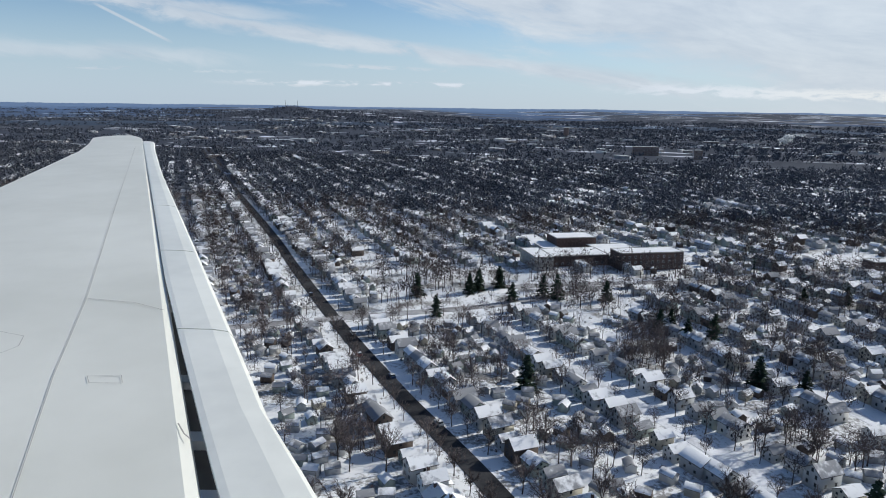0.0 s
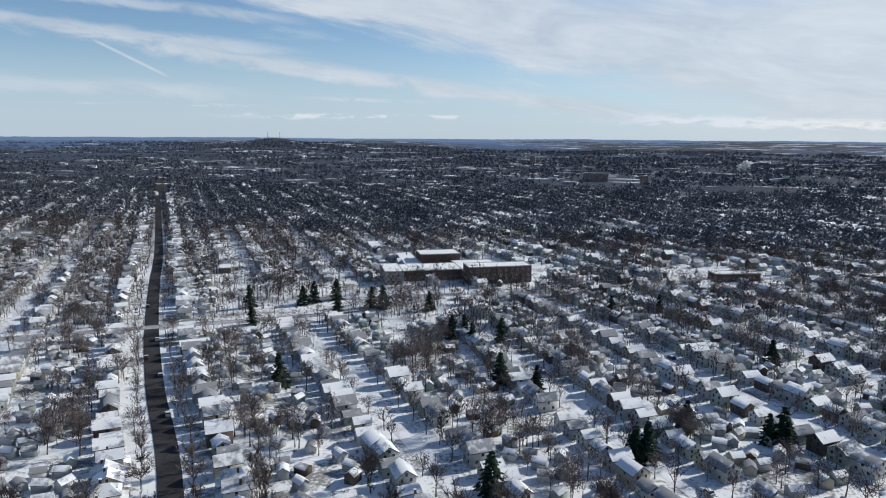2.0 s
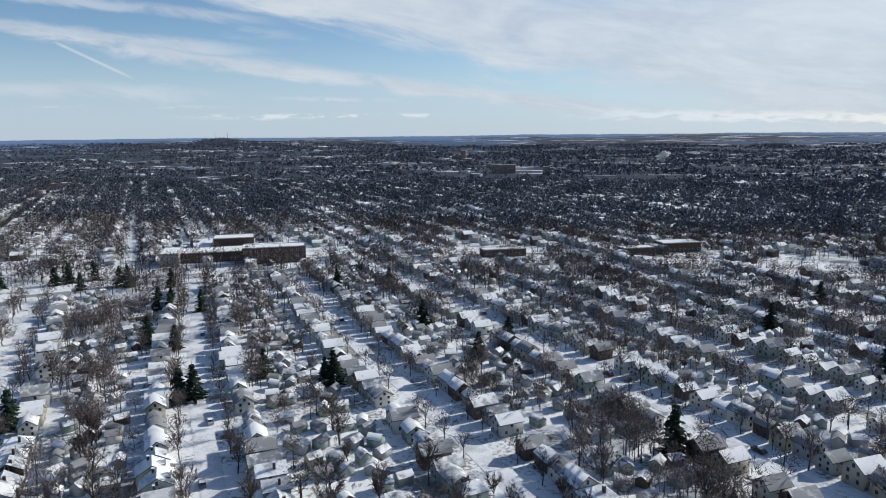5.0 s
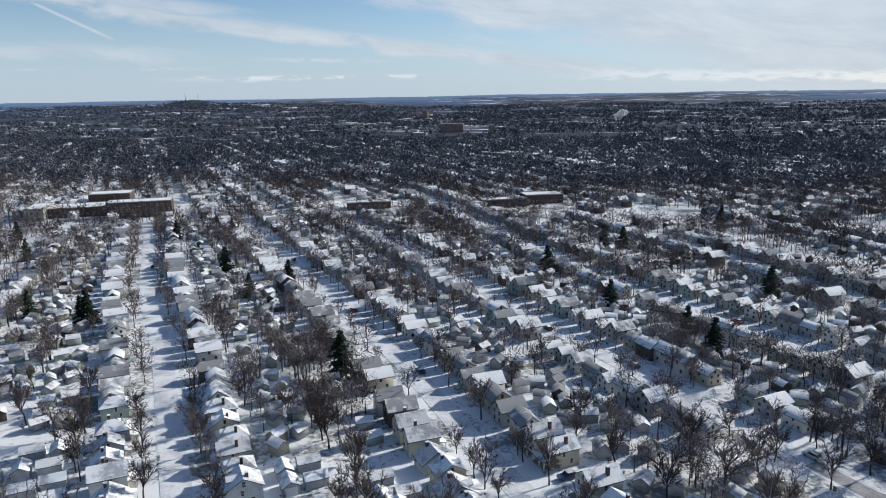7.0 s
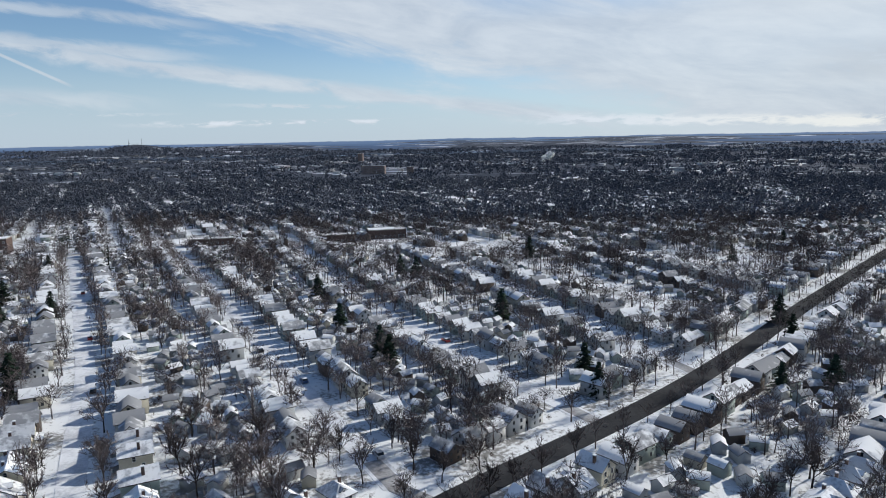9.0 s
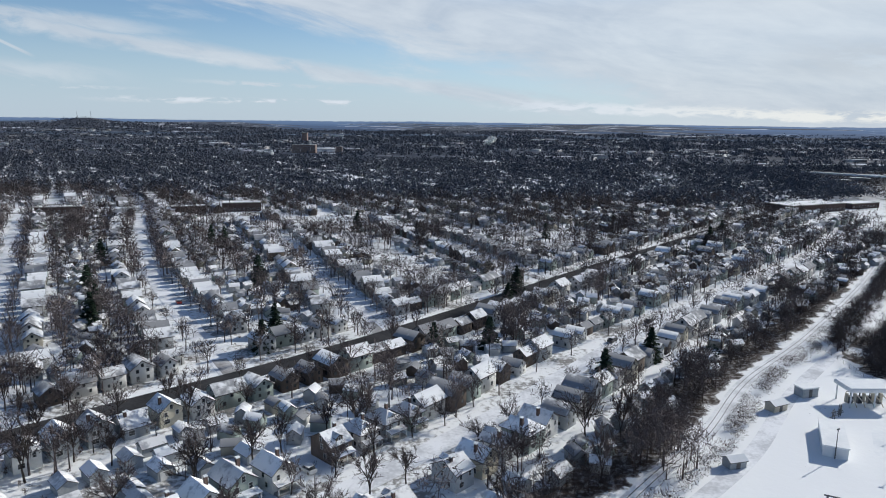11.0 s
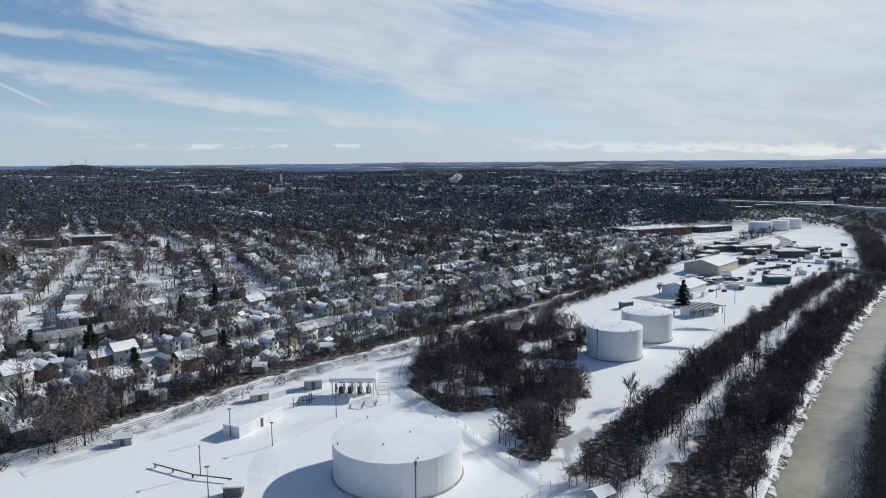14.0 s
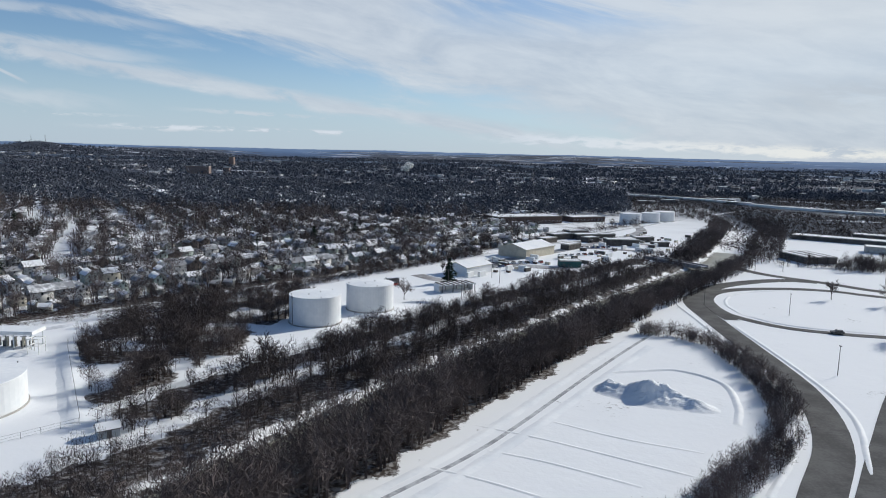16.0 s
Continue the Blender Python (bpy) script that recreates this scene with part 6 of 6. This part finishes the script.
for k in range(84):
    u = k / 83
    r = 1.1 + 2.6 * rng.uniform(0.3, 1.0)
    c = Vector((rng.normal() * (2 + 4 * u) + 20 * u * u - (14 if k % 3 == 0 else 0), rng.normal() * 3, 4 + 24 * u + rng.normal() * 3))
    bmesh.ops.create_icosphere(bm, subdivisions=2, radius=r, matrix=Matrix.Translation(c))
for vtx in bm.verts:
    vtx.co += noise.noise_vector(vtx.co * 0.45) * 2.2
me = bpy.data.meshes.new("steam_plume")
bm.to_mesh(me)
bm.free()
me.materials.append(STEAM)
thing("steam_plume", "white steam plume over a distant chimney", "steam", pose(374, 1765, 2) @ Matrix.Scale(0.72, 4), data=me)
part("chimney", Build().tube((0, 0, -2), (0, 0, 8), 2.0, 1.6, 10).mesh("chimney", CONCRETE), bpy.data.objects["steam_plume"])

# ---- ridges closing the view, their haze painted as blue glow ----
def ridge_line(radius, low, high, seed, haze_tint, snow):
    """A far blue ridge across the horizon, so distant that it hardly shifts."""
    m, n, b = material("painted_haze_ridge", 1.0)
    p = n.add("NewGeometry").outputs["Position"]
    s = n.add("SeparateXYZ")
    n.put(s.inputs[0], p)
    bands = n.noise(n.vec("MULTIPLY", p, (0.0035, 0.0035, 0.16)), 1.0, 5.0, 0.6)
    # Air haze is painted in: blue emission over a near-black base, stronger farther off.
    col = n.mix(n.step(bands, snow, snow + 0.05), n.mix(n.noise(p, 0.012, 4.0), rgb(*(0.82 * c for c in haze_tint)), rgb(*(1.12 * c for c in haze_tint))), rgb(0.25, 0.31, 0.41))
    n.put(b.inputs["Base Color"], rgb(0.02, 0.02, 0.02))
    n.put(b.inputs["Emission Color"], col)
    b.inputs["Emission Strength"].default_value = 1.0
    a2 = np.radians(np.arange(-84, 70, 0.25))
    tops = np.array([low + (high - low) * (0.5 + 0.5 * noise.noise(Vector((a * 5.0, seed, 0.0))) + 0.22 * noise.noise(Vector((a * 22.0, seed, 3.0)))) + 2.2 * noise.noise(Vector((a * 160.0, seed, 6.0))) for a in a2])
    xy = np.stack([320 + radius * np.sin(a2), radius * np.cos(a2)], 1)
    out = np.stack([320 + (radius + 260) * np.sin(a2), (radius + 260) * np.cos(a2)], 1)
    k2 = len(a2)
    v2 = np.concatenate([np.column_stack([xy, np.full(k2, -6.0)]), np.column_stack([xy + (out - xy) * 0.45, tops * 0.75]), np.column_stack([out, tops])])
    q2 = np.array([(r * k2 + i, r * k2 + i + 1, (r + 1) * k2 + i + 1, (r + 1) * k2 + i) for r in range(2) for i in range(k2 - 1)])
    bulk("backdrop", v2, q2, m, "wooded ridge along the horizon, blue haze painted as glow", "hills", "structure")


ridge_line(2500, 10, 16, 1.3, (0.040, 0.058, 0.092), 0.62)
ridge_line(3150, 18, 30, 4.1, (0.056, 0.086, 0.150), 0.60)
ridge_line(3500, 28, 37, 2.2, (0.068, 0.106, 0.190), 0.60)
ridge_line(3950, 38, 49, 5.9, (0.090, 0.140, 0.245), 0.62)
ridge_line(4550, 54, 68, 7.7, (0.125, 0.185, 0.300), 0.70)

# ---- the aircraft's wing, as it stands outside the cabin window at the start ----
PAINT_GREY = spotted("grey_white_wing_paint", (0.60, 0.60, 0.545), (0.72, 0.72, 0.665), 0.8, 0.25, 0.75, rough=0.42, fine=5)
BARE = spotted("worn_slat_paint", (0.62, 0.63, 0.60), (0.74, 0.75, 0.71), 1.2, 0.25, 0.75, rough=0.36)
wing = thing("aircraft_wing", "grey-white swept airliner wing with extended slats", "aircraft wing", PATH[0][1].copy())
wing.matrix_basis = Matrix.Translation(PATH[0][1].translation) @ pose(0, 0, 0, 0, 0, 14.11)


def wing_at(f):
    """Leading and trailing edge, and the height of the upper skin, at a distance out from the cabin."""
    lead = -0.565 - (f - 1.5) * 0.4405
    trail = np.interp(f, (0.6, 6.0, 9.15, 10.75, 11.2), (-2.5, -3.86, -4.71, -5.39, -5.33))
    return lead, trail, -1.0 + 0.0402 * f


spans = list(np.linspace(0.7, 10.6, 12)) + [10.85, 11.05]
prof = [(0.0, -0.05), (0.004, -0.015), (0.02, 0.0), (0.12, 0.0), (0.35, 0.0), (0.7, -0.004), (1.0, -0.012), (1.0, -0.03), (0.5, -0.12), (0.1, -0.13), (0.0, -0.09)]
rows = []
for f in spans:
    le, te, z = wing_at(f)
    te = max(te, -5.40)
    thick = 1.0 - 0.05 * f
    round_in = 0.16 if f > 11 else 0.06 if f > 10.8 else 0.0
    rows.append([(le - round_in + (te - le + 2 * round_in) * c, f, z + q * thick) for c, q in prof])
n = len(prof)
b = Build()
b.poly([p for r in rows for p in r], [(i * n + k, (i + 1) * n + k, (i + 1) * n + (k + 1) % n, i * n + (k + 1) % n) for i in range(len(spans) - 1) for k in range(n)] + [tuple(range(n)), tuple(range((len(spans) - 1) * n, len(spans) * n))])
skin = b.mesh("wing_skin", PAINT_GREY)
for poly in skin.polygons:
    poly.use_smooth = False
part("skin", skin, wing)


def slat_edges(f):
    inner = np.interp(f, (0.6, 1.5, 2.41, 3.35, 5.69, 10.2), (-0.08, -0.525, -0.950, -1.385, -2.41, -4.40))
    outer = np.interp(f, (0.6, 1.51, 1.98, 2.53, 3.86, 7.22, 10.1), (0.20, -0.27, -0.53, -0.78, -1.39, -2.94, -4.20))
    return inner, outer


for f0, f1 in ((0.7, 2.62), (2.63, 3.86), (3.87, 5.22), (5.23, 10.15)):
    b = Build()
    fs = np.linspace(f0, f1, 7)
    sec = []
    for f in fs:
        i, o = slat_edges(f)
        z = -1.0 + 0.0402 * f
        sec.append([(i + (o - i) * u, f, z + q) for u, q in ((0, 0.0), (0.10, 0.002), (0.62, 0.0), (0.90, -0.008), (1.0, -0.035), (0.9, -0.07), (0.4, -0.05), (0.0, -0.016))])
    m = 8
    b.poly([p for r in sec for p in r], [(i * m + k, (i + 1) * m + k, (i + 1) * m + (k + 1) % m, i * m + (k + 1) % m) for i in range(6) for k in range(m)] + [tuple(range(m)), tuple(range(6 * m, 7 * m))])
    slat = b.mesh("slat", BARE)
    for poly in slat.polygons:
        poly.use_smooth = False
    part("slat", slat, wing, "extended grey-white leading-edge slat")
for f in (1.6, 1.9, 2.3, 3.1, 4.4, 6.5):
    i, o = slat_edges(f)
    le = wing_at(f)[0]
    part("slat_track", Build().box(le - 0.02, i + 0.05, f - 0.03, f + 0.03, -1.09 + 0.0402 * f, -1.06 + 0.0402 * f).mesh("slat_track", TRIM), wing)


def seam(pts, width=0.004):
    b = Build()
    for (x0, y0), (x1, y1) in zip(pts, pts[1:]):
        d = Vector((x1 - x0, y1 - y0, 0)).normalized()
        s = Vector((-d.y, d.x, 0)) * width * 0.5
        lift = 0.003
        z0, z1 = -1.0 + 0.0402 * y0 + lift, -1.0 + 0.0402 * y1 + lift
        b.poly([(x0 - s.x, y0 - s.y, z0), (x0 + s.x, y0 + s.y, z0), (x1 + s.x, y1 + s.y, z1), (x1 - s.x, y1 - s.y, z1)], [(0, 1, 2, 3)])
    part("seam", b.mesh("seam", CONCRETE), wing, "dark panel joint")


seam([(-0.90, 1.2), (-1.29, 2.16), (-1.59, 2.98), (-2.52, 5.29), (-4.15, 9.38)], 0.0022)
seam([(-1.59, 2.98), (-1.35, 2.93), (-1.19, 2.84)], 0.0035)
seam([(-1.18, 2.17), (-1.07, 2.18), (-1.04, 2.12), (-1.15, 2.12), (-1.18, 2.17)], 0.0022)
seam([(-1.85, 2.56), (-1.71, 2.56), (-1.60, 2.52), (-1.56, 2.42), (-1.60, 2.32), (-1.75, 2.27)], 0.0022)
seam([(-0.76, 1.86), (-0.72, 1.80), (-0.69, 1.77)], 0.0045)
# open dark sheet added below the slat gap in place of its shade
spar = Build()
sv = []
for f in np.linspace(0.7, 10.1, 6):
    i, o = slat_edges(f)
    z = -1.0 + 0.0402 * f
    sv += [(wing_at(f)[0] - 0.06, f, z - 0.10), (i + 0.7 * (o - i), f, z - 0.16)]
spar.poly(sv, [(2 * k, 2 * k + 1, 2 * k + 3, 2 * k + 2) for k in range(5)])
part("spar", spar.mesh("spar", STEEL), wing, "dark sheet standing in for shade in the slat gap")
